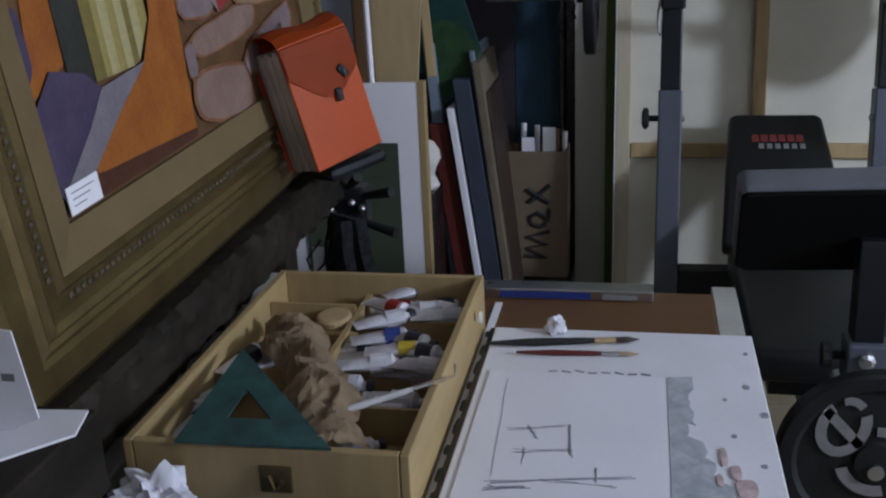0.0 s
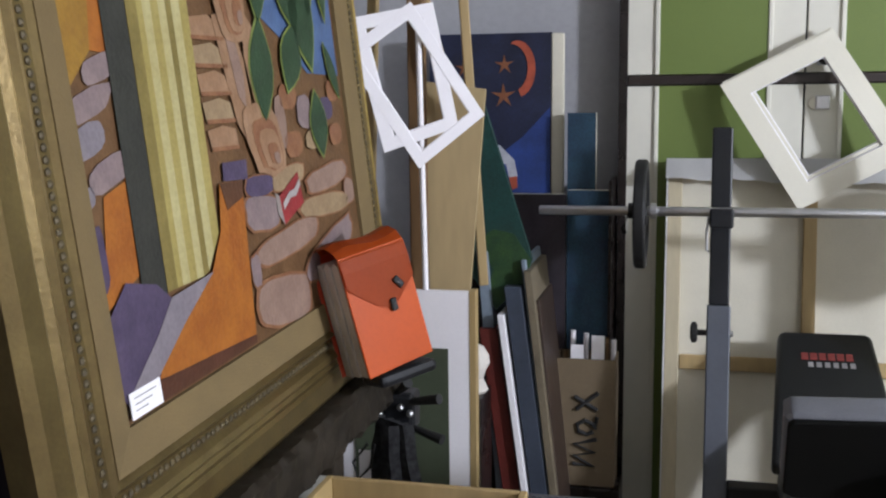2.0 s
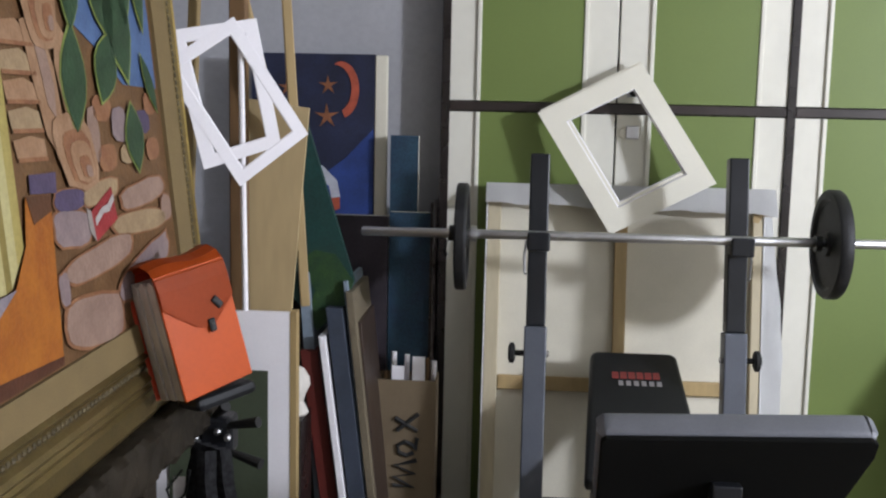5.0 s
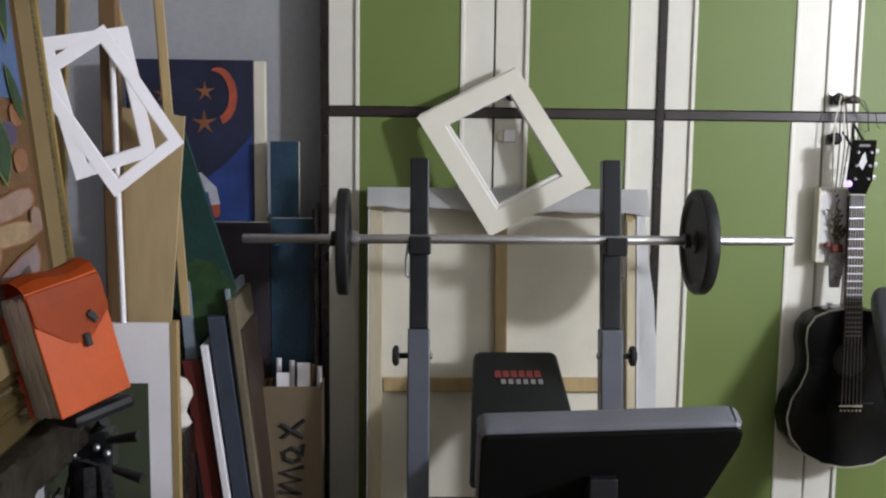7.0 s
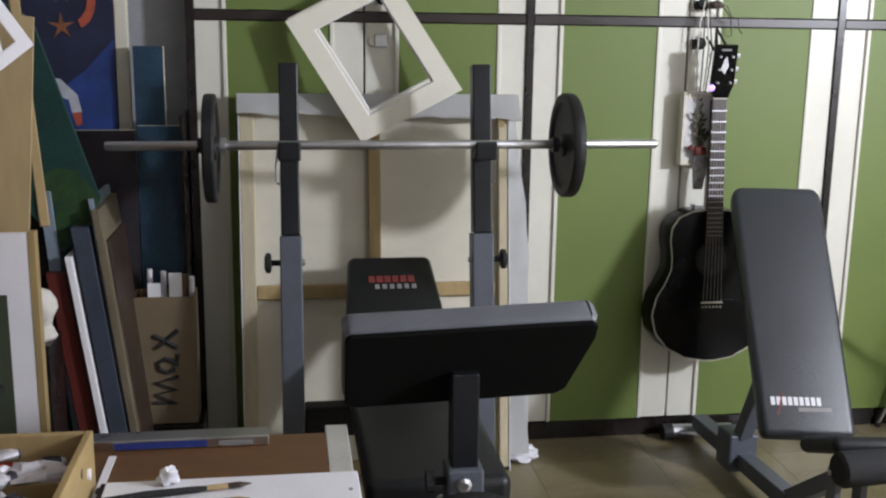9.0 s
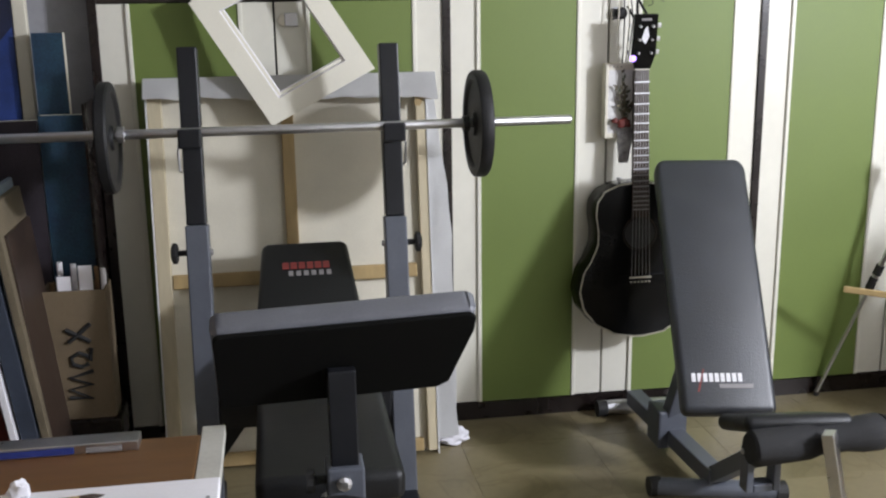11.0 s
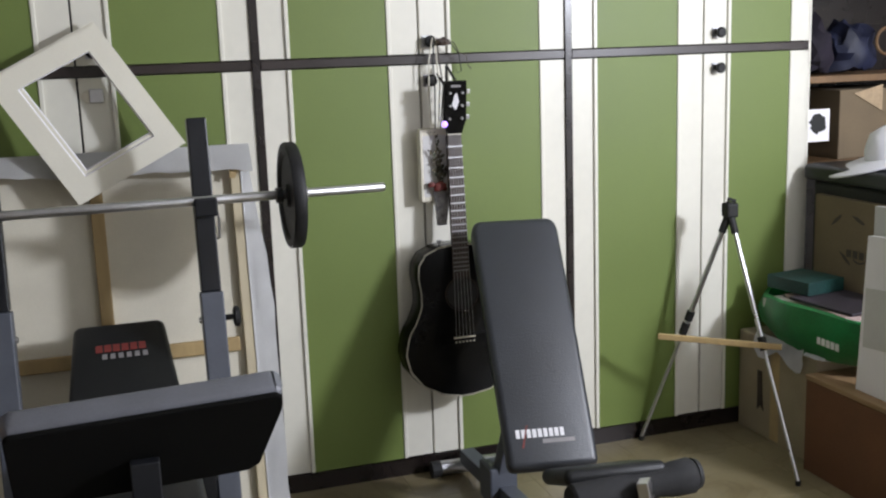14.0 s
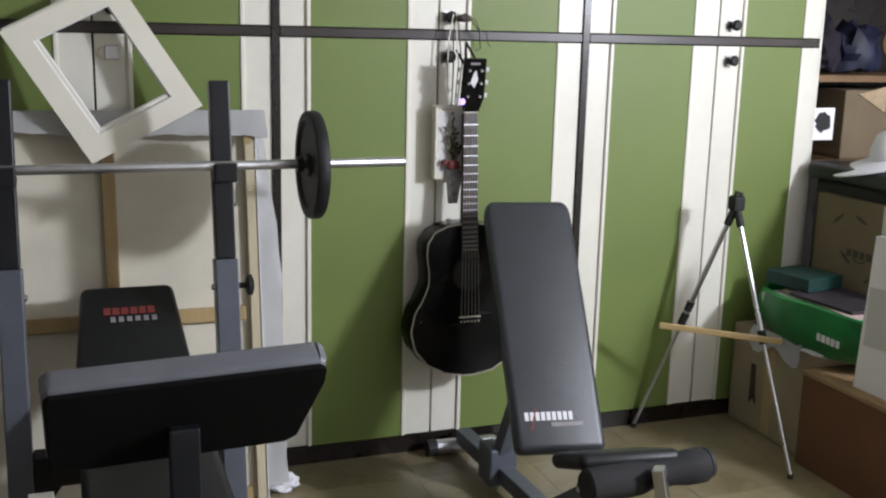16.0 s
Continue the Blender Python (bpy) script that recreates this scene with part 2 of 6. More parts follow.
# ---- mesh helpers ----
def part(name, bm, material, parent=None, label="", smooth=False):
    """Links a bmesh as one mesh object, under a thing or a part when one is given."""
    me = bpy.data.meshes.new(name)
    co = [v.co for v in bm.verts]
    lo = Vector([min(c[i] for c in co) for i in range(3)])
    hi = Vector([max(c[i] for c in co) for i in range(3)])
    c = Vector(((lo.x + hi.x) / 2, (lo.y + hi.y) / 2, lo.z))
    bmesh.ops.translate(bm, verts=bm.verts, vec=-c)
    bmesh.ops.recalc_face_normals(bm, faces=bm.faces)
    bm.to_mesh(me)
    bm.free()
    me.materials.append(material)
    if smooth:
        for p in me.polygons:
            p.use_smooth = True
        me.set_sharp_from_angle(angle=radians(40))
    ob = new(name, me)
    ob.matrix_basis = Matrix.Translation(c)
    if parent is not None:
        ob.parent = parent
        ob.matrix_parent_inverse = WORLD[parent].inverted()
    WORLD[ob] = Matrix.Translation(c)
    if label:
        tagged(ob, label)
    return ob


WORLD = {}


def thing(name, base, label, category, group="", kind=""):
    """An Empty at the thing's base, for its parts."""
    ob = new(name)
    ob.empty_display_size = 0.05
    ob.matrix_basis = Matrix.Translation(base)
    WORLD[ob] = Matrix.Translation(base)
    return tagged(ob, label, category, group, kind)


def box(x0, x1, y0, y1, z0, z1, bevel=0.0, seg=2, m=None):
    bm = bmesh.new()
    bmesh.ops.create_cube(bm, size=1)
    bmesh.ops.scale(bm, vec=(abs(x1 - x0), abs(y1 - y0), abs(z1 - z0)), verts=bm.verts)
    bmesh.ops.translate(bm, vec=((x0 + x1) / 2, (y0 + y1) / 2, (z0 + z1) / 2), verts=bm.verts)
    if bevel:
        bmesh.ops.bevel(bm, geom=bm.edges[:], offset=bevel, segments=seg, affect="EDGES", profile=0.5)
    if m is not None:
        bmesh.ops.transform(bm, matrix=m, verts=bm.verts)
    return bm


def prism(pts, depth, bevel=0.0, m=None, seg=2):
    """An outline in the local x-y plane, extruded from z 0 to depth, then posed by m."""
    bm = bmesh.new()
    vs = [bm.verts.new((p[0], p[1], 0)) for p in pts]
    f = bm.faces.new(vs)
    r = bmesh.ops.extrude_face_region(bm, geom=[f])
    bmesh.ops.translate(bm, vec=(0, 0, depth), verts=[v for v in r["geom"] if isinstance(v, bmesh.types.BMVert)])
    if bevel:
        bmesh.ops.bevel(bm, geom=bm.edges[:], offset=bevel, segments=seg, affect="EDGES", profile=0.5)
    if m is not None:
        bmesh.ops.transform(bm, matrix=m, verts=bm.verts)
    return bm


def tube(points, r, seg=12, closed_ends=True, radii=None):
    """A round bar along a line of points."""
    bm = bmesh.new()
    pts = [Vector(p) for p in points]
    rings = []
    up = Vector((0.3, 0.2, 1)).normalized()
    for i, p in enumerate(pts):
        d = (pts[min(i + 1, len(pts) - 1)] - pts[max(i - 1, 0)]).normalized()
        a = d.cross(up)
        if a.length < 0.05:
            a = d.cross(Vector((1, 0, 0)))
        a.normalize()
        b = d.cross(a)
        rad = radii[i] if radii else r
        rings.append([bm.verts.new(p + (a * math.cos(2 * math.pi * k / seg) + b * math.sin(2 * math.pi * k / seg)) * rad) for k in range(seg)])
    for q, s in zip(rings, rings[1:]):
        for k in range(seg):
            bm.faces.new((q[k], q[(k + 1) % seg], s[(k + 1) % seg], s[k]))
    if closed_ends:
        bm.faces.new(rings[0][::-1])
        bm.faces.new(rings[-1])
    return bm


def square_bar(p, q, w, d, bevel=0.003):
    """A square section from p to q: w across, d deep."""
    p, q = Vector(p), Vector(q)
    m = Matrix.Translation((p + q) / 2) @ (q - p).to_track_quat("Z", "Y").to_matrix().to_4x4()
    h = (q - p).length / 2
    return box(-w / 2, w / 2, -d / 2, d / 2, -h, h, bevel, 2, m)


def lathe(profile, m=None, seg=32):
    """Turned form: (radius, height) pairs round the local z axis."""
    bm = bmesh.new()
    rings = [[bm.verts.new((max(r, 1e-4) * math.cos(2 * math.pi * k / seg), max(r, 1e-4) * math.sin(2 * math.pi * k / seg), z)) for k in range(seg)] for r, z in profile]
    for q, s in zip(rings, rings[1:]):
        for k in range(seg):
            bm.faces.new((q[k], q[(k + 1) % seg], s[(k + 1) % seg], s[k]))
    bm.faces.new(rings[0][::-1])
    bm.faces.new(rings[-1])
    if m is not None:
        bmesh.ops.transform(bm, matrix=m, verts=bm.verts)
    return bm


def crumple(x, y, z, sx, sy, sz, seed, detail=3, rough=0.35):
    """A crushed lump of paper or cloth."""
    bm = bmesh.new()
    bmesh.ops.create_icosphere(bm, subdivisions=detail, radius=1)
    for v in bm.verts:
        k = 1 + rough * noise.noise(v.co * 2.2 + Vector((seed, 0, 0))) + rough * 0.6 * noise.noise(v.co * 5 + Vector((0, seed, 0)))
        v.co = Vector((v.co.x * sx * k, v.co.y * sy * k, max(v.co.z, -0.55) * sz * k))
    lo = min(v.co.z for v in bm.verts)
    bmesh.ops.translate(bm, vec=(x, y, z - lo), verts=bm.verts)
    return bm


def join(*bms):
    out = bmesh.new()
    for b in bms:
        me = bpy.data.meshes.new("tmp")
        b.to_mesh(me)
        b.free()
        out.from_mesh(me)
        bpy.data.meshes.remove(me)
    return out

# ---- the room ----
FLOOR_X0, FLOOR_X1, FLOOR_Y0, FLOOR_Y1, HIGH = -2.0, 3.6, -4.2, 0.75, 2.60
tagged(part("floor", box(FLOOR_X0, FLOOR_X1, FLOOR_Y0, FLOOR_Y1, -0.12, -0.004), M["grout"]), "beige marble slab floor with thin grey joints", "floor", kind="structure")
floor_ob = bpy.data.objects["floor"]
tagged(part("wall_north", box(FLOOR_X0 - 0.15, FLOOR_X1 + 0.15, FLOOR_Y1, FLOOR_Y1 + 0.15, 0, HIGH), M["wall"]), "plain grey plaster wall behind the wardrobe", "wall", kind="structure")
tagged(part("wall_west", box(FLOOR_X0 - 0.15, FLOOR_X0, FLOOR_Y0, FLOOR_Y1, 0, HIGH), M["wall"]), "plain grey plaster wall behind the painting", "wall", kind="structure")
# East and south walls and the ceiling are unseen, kept pale for bounce.
tagged(part("wall_east", box(FLOOR_X1, FLOOR_X1 + 0.15, FLOOR_Y0, FLOOR_Y1, 0, HIGH), M["bounce_wall"]), "unseen pale wall set to bounce lamp light", "wall", kind="structure")
tagged(part("wall_south", box(FLOOR_X0 - 0.15, FLOOR_X1 + 0.15, FLOOR_Y0 - 0.15, FLOOR_Y0, 0, HIGH), M["bounce_wall"]), "unseen pale wall set to bounce lamp light", "wall", kind="structure")
tagged(part("wall_niche", box(FLOOR_X0, -1.045, 0.10, 0.25, 0, HIGH), M["wall"]), "grey plaster wall behind the stacked canvases", "wall", kind="structure")
tagged(part("ceiling", box(FLOOR_X0, FLOOR_X1, FLOOR_Y0, FLOOR_Y1, HIGH, HIGH + 0.12), M["ceiling"]), "unseen white ceiling set to bounce lamp light", "ceiling", kind="structure")

# ---- wardrobe: three units of two columns of doors ----
UNIT, RAIL, PLINTH, TOP = 1.03, 1.385, 0.062, 2.45


def wardrobe_door(parent, x0, z0, z1, w=UNIT / 2, stile=0.105):
    """A cream door with an olive panel down its middle and a thin bead at each side of it."""
    d = part("door", box(x0 + 0.003, x0 + w - 0.003, 0.0, 0.022, z0 + 0.003, z1 - 0.003, 0.0015, 1), M["white"], parent)
    part("green_panel", box(x0 + 0.105, x0 + w - stile, -0.004, 0.002, z0 + 0.003, z1 - 0.003), M["green"], d, "olive green panel")
    for a in (x0 + 0.092, x0 + w - stile):
        part("bead", box(a, a + 0.013, -0.009, 0.002, z0 + 0.003, z1 - 0.003, 0.002, 1), M["white"], d)
    return d


def knob_plate(parent, x, z):
    k = part("lock_plate", box(x - 0.020, x + 0.020, -0.010, -0.0005, z - 0.020, z + 0.020, 0.003), M["alu"], parent, "square brushed metal pull plate")
    part("knob_rim", lathe([(0.019, 0), (0.019, 0.004), (0.016, 0.006)], pose(x - 0.022, -0.0005, z - 0.002, 90), 20), M["ivory"], k, "pale round rim")


def dark_knob(parent, x, z):
    k = part("knob", lathe([(0.010, 0), (0.008, 0.014), (0.017, 0.020), (0.019, 0.030), (0.013, 0.036)], pose(x, -0.0005, z, 90), 16), M["iron"], parent, "dark metal knob")
    part("knob_plate", box(x - 0.020, x + 0.004, -0.004, -0.0004, z - 0.019, z + 0.019, 0.001, 1), M["alu"], k, "thin metal plate")


for i in range(3):
    x0 = -UNIT + i * UNIT
    wide = (UNIT, UNIT, 0.957)[i]
    u = thing("wardrobe_unit", (x0 + UNIT / 2, 0.3, 0), "cream and olive green striped wardrobe unit with black trim", "wardrobe", "row of wardrobe units", "")
    part("body", box(x0 + 0.012, x0 + wide - 0.012, 0.026, 0.60, 0.0, TOP), M["black"], u, "black carcass")
    part("plinth", box(x0 + 0.004, x0 + wide - 0.004, 0.004, 0.024, 0.0, PLINTH - 0.004), M["black"], u, "black plinth")
    part("rail", box(x0 + 0.0135, x0 + wide - 0.0135, -0.006, 0.024, RAIL - 0.014, RAIL + 0.014, 0.002, 1), M["railblack"], u, "black horizontal rail")
    part("post", box(x0 - 0.013, x0 + 0.013, -0.008, 0.025, 0.0, TOP, 0.002, 1), M["black"], u, "black vertical strip")
    for k in range(2):
        xx = x0 + k * UNIT / 2
        for z0, z1 in ((PLINTH, RAIL - 0.014), (RAIL + 0.014, TOP)):
            d = wardrobe_door(u, xx, z0, z1, wide - UNIT / 2 - 0.004, 0.088) if (i, k) == (2, 1) else wardrobe_door(u, xx, z0, z1)
            if k == 1:
                low = z0 < 1
                if low and i == 0:
                    knob_plate(d, xx + 0.050, RAIL - 0.069)
                else:
                    dark_knob(d, xx + (0.050, 0.03, 0.052)[i], RAIL - 0.066 if low else RAIL + 0.055)
    if i == 2:
        part("end_panel", box(x0 + wide - 0.010, x0 + wide, 0.0, 0.60, 0.0, TOP), M["white"], u, "cream end panel")

# ---- big stretched canvas seen from its back ----
def leaning_canvas():
    c = thing("stretched_canvas", (-0.49, -0.12, 0), "large stretched canvas turned back to front against the wardrobe", "canvas")
    lean = pose(0, -0.235, 0, -8.2)
    x0, x1, z1 = -0.895, -0.075, 1.165
    part("canvas_sheet", box(x0 + 0.004, x1 - 0.004, 0.030, 0.034, 0.01, z1 - 0.01, m=lean), M["linen"], c, "raw cream canvas back")
    bars = [(x0 + 0.004, x0 + 0.045, 0.01, z1 - 0.006), (x1 - 0.034, x1 - 0.004, 0.01, z1 - 0.006), (-0.511, -0.474, 0.05, z1 - 0.05)]
    for k, (a, b, z0, z2) in enumerate(bars):
        part("stretcher_bar", box(a, b, 0.004, 0.028, z0, z2, 0.003, m=lean), M["palepine" if k < 2 else "pine"], c, "pine stretcher bar")
    for z0, z2 in ((0.01, 0.05), (0.555, 0.597), (z1 - 0.05, z1 - 0.006)):
        part("cross_bar", box(x0 + 0.047, x1 - 0.047, 0.006, 0.027, z0, z2, 0.003, m=lean), M["pine"], c, "pine stretcher bar")
    for a, b in ((x0, x0 + 0.004), (x1 - 0.004, x1)):
        part("side_edge", box(a, b, 0.0, 0.036, 0.0, z1, m=lean), M["primed"], c, "white primed canvas edge with tacks")
    for k in range(12):
        part("tack", lathe([(0.004, 0), (0.003, 0.002)], lean @ pose(x0, 0.016, 0.08 + k * 0.092, 0, -90), 8), M["iron"], c)
    # turned-over cloth along the top, uneven below
    bm = bmesh.new()
    n = 36
    rows = []
    for k in range(n + 1):
        x = x0 - 0.002 + (x1 - x0 + 0.03) * k / n
        drop = 0.055 + 0.012 * noise.noise(Vector((k * 0.35, 2, 0))) + 0.018 * (k / n)
        y = -0.006 + 0.004 * noise.noise(Vector((k * 0.7, 5, 0)))
        rows.append([bm.verts.new((x, 0.036, z1 + 0.004)), bm.verts.new((x, 0.0, z1 + 0.006)), bm.verts.new((x, y - 0.012, z1 - drop * 0.45)), bm.verts.new((x, y - 0.030 - 0.006 * math.sin(k * 0.9), z1 - drop))])
    for q, s in zip(rows, rows[1:]):
        for k in range(3):
            bm.faces.new((q[k], s[k], s[k + 1], q[k + 1]))
    bmesh.ops.solidify(bm, geom=bm.faces[:], thickness=0.002)
    bmesh.ops.transform(bm, matrix=lean, verts=bm.verts)
    part("folded_cloth", bm, M["primed"], c, "white cloth folded over the top edge", True)
    part("tape_piece", prism([(0, 0), (0.045, 0.006), (0.05, -0.016), (0.022, -0.012), (0.012, -0.034), (-0.004, -0.030)], 0.002, 0, lean @ pose(x1 - 0.035, -0.012, z1 - 0.062, 90, 0, -8)), M["cork"], c, "torn piece of yellowed tape")
    # loose hanging cloth at the side
    bm = bmesh.new()
    rows = []
    for k in range(15):
        z = z1 - 0.015 - k * 0.079
        w = 0.02 + 0.045 * min(1, k / 5) + 0.008 * noise.noise(Vector((k * 0.9, 0, 3)))
        rows.append([bm.verts.new((x1 + 0.001, 0.012, z)), bm.verts.new((x1 + w * 0.5, 0.018 + 0.008 * math.sin(k), z)), bm.verts.new((x1 + w, 0.034, z))])
    for q, s in zip(rows, rows[1:]):
        for k in range(2):
            bm.faces.new((q[k], s[k], s[k + 1], q[k + 1]))
    bmesh.ops.solidify(bm, geom=bm.faces[:], thickness=0.002)
    bmesh.ops.transform(bm, matrix=lean, verts=bm.verts)
    part("loose_cloth", bm, M["primed"], c, "loose white cloth hanging from the corner", True)
    return c


leaning_canvas()
tagged(part("crumpled_cloth", crumple(-0.03, -0.16, 0.0, 0.055, 0.04, 0.03, 3.0), M["tissue"], smooth=True), "crumpled white rag on the floor beside the canvas", "rag")


def mount(name, corners, width, thick, material, y, label, category, lean=0.0, group="", turn=0.0):
    """A card window mount: an open rectangle from its left, top, right, bottom corners in x-z, with a bevelled window edge."""
    pts = [Vector(p) for p in corners]
    mid = sum(pts, Vector((0, 0))) / 4
    low = min(pts, key=lambda p: p.y)
    t = thing(name, (low.x, y, low.y), label, category, group)

    def inset(w):
        out = []
        for i, p in enumerate(pts):
            e1, e2 = (pts[(i + 1) % 4] - p).normalized(), (pts[i - 1] - p).normalized()
            out.append(p + (e1 + e2) * w)
        return out

    def ring(outer, inner, y0, y1, y2):
        bm = bmesh.new()
        yy = lambda p, o: o + (p.y - mid.y) * lean + (p.x - mid.x) * turn
        of = [bm.verts.new((p.x, yy(p, y0), p.y)) for p in outer]
        jf = [bm.verts.new((p.x, yy(p, y1), p.y)) for p in inner]
        jb = [bm.verts.new((p.x, yy(p, y2), p.y)) for p in inner]
        ob_ = [bm.verts.new((p.x, yy(p, y2), p.y)) for p in outer]
        for i in range(4):
            j = (i + 1) % 4
            for q, s in ((of, jf), (jf, jb), (jb, ob_), (ob_, of)):
                bm.faces.new((q[i], q[j], s[j], s[i]))
        return bm
    part("card_sheet", ring(pts, inset(width), y, y, y + thick), material, t)
    part("window_bevel", ring(inset(width + 0.0002), inset(width + 0.003), y + thick * 0.05, y + thick * 0.9, y + thick), M["whitecard"], t, "white cut edge of the window")
    return t


mount("card_mount", [(-0.752, 1.368), (-0.452, 1.520), (-0.234, 1.177), (-0.535, 1.024)], 0.059, 0.006, M["card"], -0.120, "thick cream card window mount hung crooked on a wardrobe knob", "mount", 0.25)
mount("card_mount", [(-0.746, 1.376), (-0.455, 1.526), (-0.240, 1.186), (-0.531, 1.036)], 0.061, 0.006, M["card"], -0.109, "second cream card window mount behind the first", "mount", 0.25)

# ---- press bench with rack and barbell ----
def slab(cx, cy, cz, w, d, h, bevel, m=None):
    return box(cx - w / 2, cx + w / 2, cy - d / 2, cy + d / 2, cz - h / 2, cz + h / 2, bevel, 4, m)


def bars(parent, name, m, x0, z0, w, h, count, material, label):
    """Unreadable print as a row of short bars on a local x-z face."""
    for k in range(count):
        a = x0 + w * k / count
        part(name, box(a, a + w / count * 0.74, -0.0015, 0.0, z0, z0 + h, m=m), material, parent, label)


def press_bench():
    b = thing("press_bench", (-0.46, -0.9, 0), "grey and black weight bench with barbell rack and curl pad", "weight bench")
    yz = lambda z: -0.34 - (1.25 - z) * 0.15
    for x, s in ((-0.746, -1), (-0.218, 1)):
        part("upright", square_bar((x, yz(0.0), 0.0), (x, yz(0.795), 0.795), 0.060, 0.060, 0.004), M["greytube"], b, "grey square lower upright")
        t = part("upright_top", square_bar((x, yz(0.796), 0.796), (x, yz(1.255), 1.255), 0.052, 0.050, 0.004), M["blacktube"], b, "black telescopic upright with bar hook")
        y = yz(1.03)
        part("hook", box(x - 0.03, x + 0.03, -0.455, y - 0.028, 1.005, 1.030, 0.006), M["blacktube"], t)
        part("hook_lip", box(x - 0.03, x + 0.03, -0.462, -0.450, 1.005, 1.055, 0.005), M["blacktube"], t)
        part("safety_clip", tube([(x + s * 0.030, y - 0.02, 1.03), (x + 0.036 * s, y - 0.03, 0.99), (x + 0.034 * s, y - 0.03, 0.94), (x + 0.030 * s, y - 0.02, 0.935)], 0.0035, 8), M["steel"], t)
        yk = yz(0.72)
        k = part("adjuster", tube([(x + s * 0.03, yk, 0.722), (x + s * 0.055, yk, 0.722)], 0.008, 12), M["blacktube"], b)
        part("knob_head", lathe([(0.020, 0), (0.028, 0.004), (0.028, 0.014), (0.016, 0.019)], pose(x + s * 0.053, yk, 0.722, 0, 90 * s), 16), M["rubber"], k, "black plastic knob")
        part("bolt", lathe([(0.009, 0), (0.009, 0.006), (0.005, 0.008)], pose(x - s * 0.030, yk, 0.722, 0, -90 * s), 8), M["steel"], b)
        part("foot", box(x - 0.03, x + 0.03, yz(0) - 0.16, yz(0) + 0.14, 0.0, 0.045, 0.006), M["blacktube"], b, "black floor foot")
        part("gusset", prism([(0, 0), (0.10 * -s, 0), (0, -0.14)], 0.05, 0, Matrix.Translation((x - s * 0.03, yz(0.28) + 0.025, 0.30)) @ pose(0, 0, 0, 90)), M["blacktube"], b, "black triangular brace")
    part("cross_beam", box(-0.715, -0.249, yz(0.3) - 0.03, yz(0.3) + 0.03, 0.25, 0.335, 0.005), M["blacktube"], b, "black cross beam")
    part("main_beam", box(-0.49, -0.43, -1.42, yz(0.3) - 0.031, 0.27, 0.33, 0.005), M["greytube"], b, "grey main beam")
    part("front_leg", square_bar((-0.46, -1.38, 0.0), (-0.46, -1.38, 0.268), 0.05, 0.05), M["greytube"], b)
    part("front_foot", box(-0.68, -0.24, -1.41, -1.35, 0.0, 0.045, 0.006), M["greytube"], b)
    # seat
    part("seat", box(-0.605, -0.305, -1.27, -0.66, 0.385, 0.455, 0.022, 4), M["vinyl"], b, "black padded seat", True)
    part("seat_support", box(-0.56, -0.36, -1.2, -0.75, 0.331, 0.384), M["blacktube"], b)
    # reclined back pad, narrower at its top
    a = math.atan2(0.235, 0.40)
    m = pose(-0.462, -0.63, 0.416, math.degrees(a))
    back = part("back_pad", prism([(-0.155, 0), (0.155, 0), (0.122, 0.46), (0.108, 0.475), (-0.108, 0.475), (-0.122, 0.46)], 0.05, 0.014, m, 3), M["vinyl"], b, "black padded back rest", True)
    top = m @ pose(0, 0.360, 0.0515, 0)
    for k in range(6):
        part("print_bar", box(-0.066 + k * 0.0225, -0.066 + k * 0.0225 + 0.018, 0, 0.026, 0, 0.0012, m=top), M["red"], back, "worn red print bar")
        part("print_bar", box(-0.050 + k * 0.021, -0.050 + k * 0.021 + 0.013, -0.026, -0.008, 0, 0.0012, m=top), M["greyprint"], back, "worn grey print bar")
    part("back_strut", square_bar((-0.46, -0.50, 0.335), (-0.46, -0.37, 0.52), 0.04, 0.03), M["blacktube"], b)
    # curl pad on its post, its board side towards the room
    out = [(-0.220, -0.008), (-0.212, 0.0), (0.212, 0.008), (0.222, 0.0), (0.220, -0.03), (0.180, -0.155), (0.160, -0.168), (-0.205, -0.176), (-0.222, -0.165)]
    out = [(x * 1.055, y * 1.02) for x, y in out]
    ca, sa = math.cos(radians(25)), math.sin(radians(25))
    mp = Matrix(((1, 0, 0, -0.427), (0, -sa, -ca, -1.450), (0, ca, -sa, 0.825), (0, 0, 0, 1))) @ pose(0, 0, 0, 0, 0, 1.4)
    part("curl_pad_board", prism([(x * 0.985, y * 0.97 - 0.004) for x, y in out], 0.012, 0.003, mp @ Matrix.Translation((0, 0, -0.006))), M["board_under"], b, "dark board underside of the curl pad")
    part("curl_pad", prism(out, 0.058, 0.014, mp @ Matrix.Translation((0, 0, -0.0645)), 4), M["vinylgrey"], b, "grey vinyl curl pad", True)
    part("curl_post", square_bar((-0.436, -1.425, 0.40), (-0.436, -1.415, 0.735), 0.05, 0.05), M["blacktube"], b, "black curl pad post")
    c = part("curl_clamp", box(-0.470, -0.402, -1.459, -1.391, 0.30, 0.558, 0.005), M["greytube"], b, "grey post sleeve")
    part("sleeve_bolt", lathe([(0.014, 0), (0.014, 0.008), (0.007, 0.012)], pose(-0.440, -1.459, 0.532, 90), 8), M["steel"], c)
    part("sleeve_knob", lathe([(0.008, 0), (0.008, 0.02), (0.022, 0.022), (0.022, 0.036)], pose(-0.470, -1.425, 0.525, 0, -90), 12), M["rubber"], c)
    # plate peg at the front
    part("plate_peg", tube([(-0.47, -1.39, 0.470), (-0.47, -1.72, 0.470)], 0.012, 12), M["steel"], b, "steel plate peg")
    return b


press_bench()


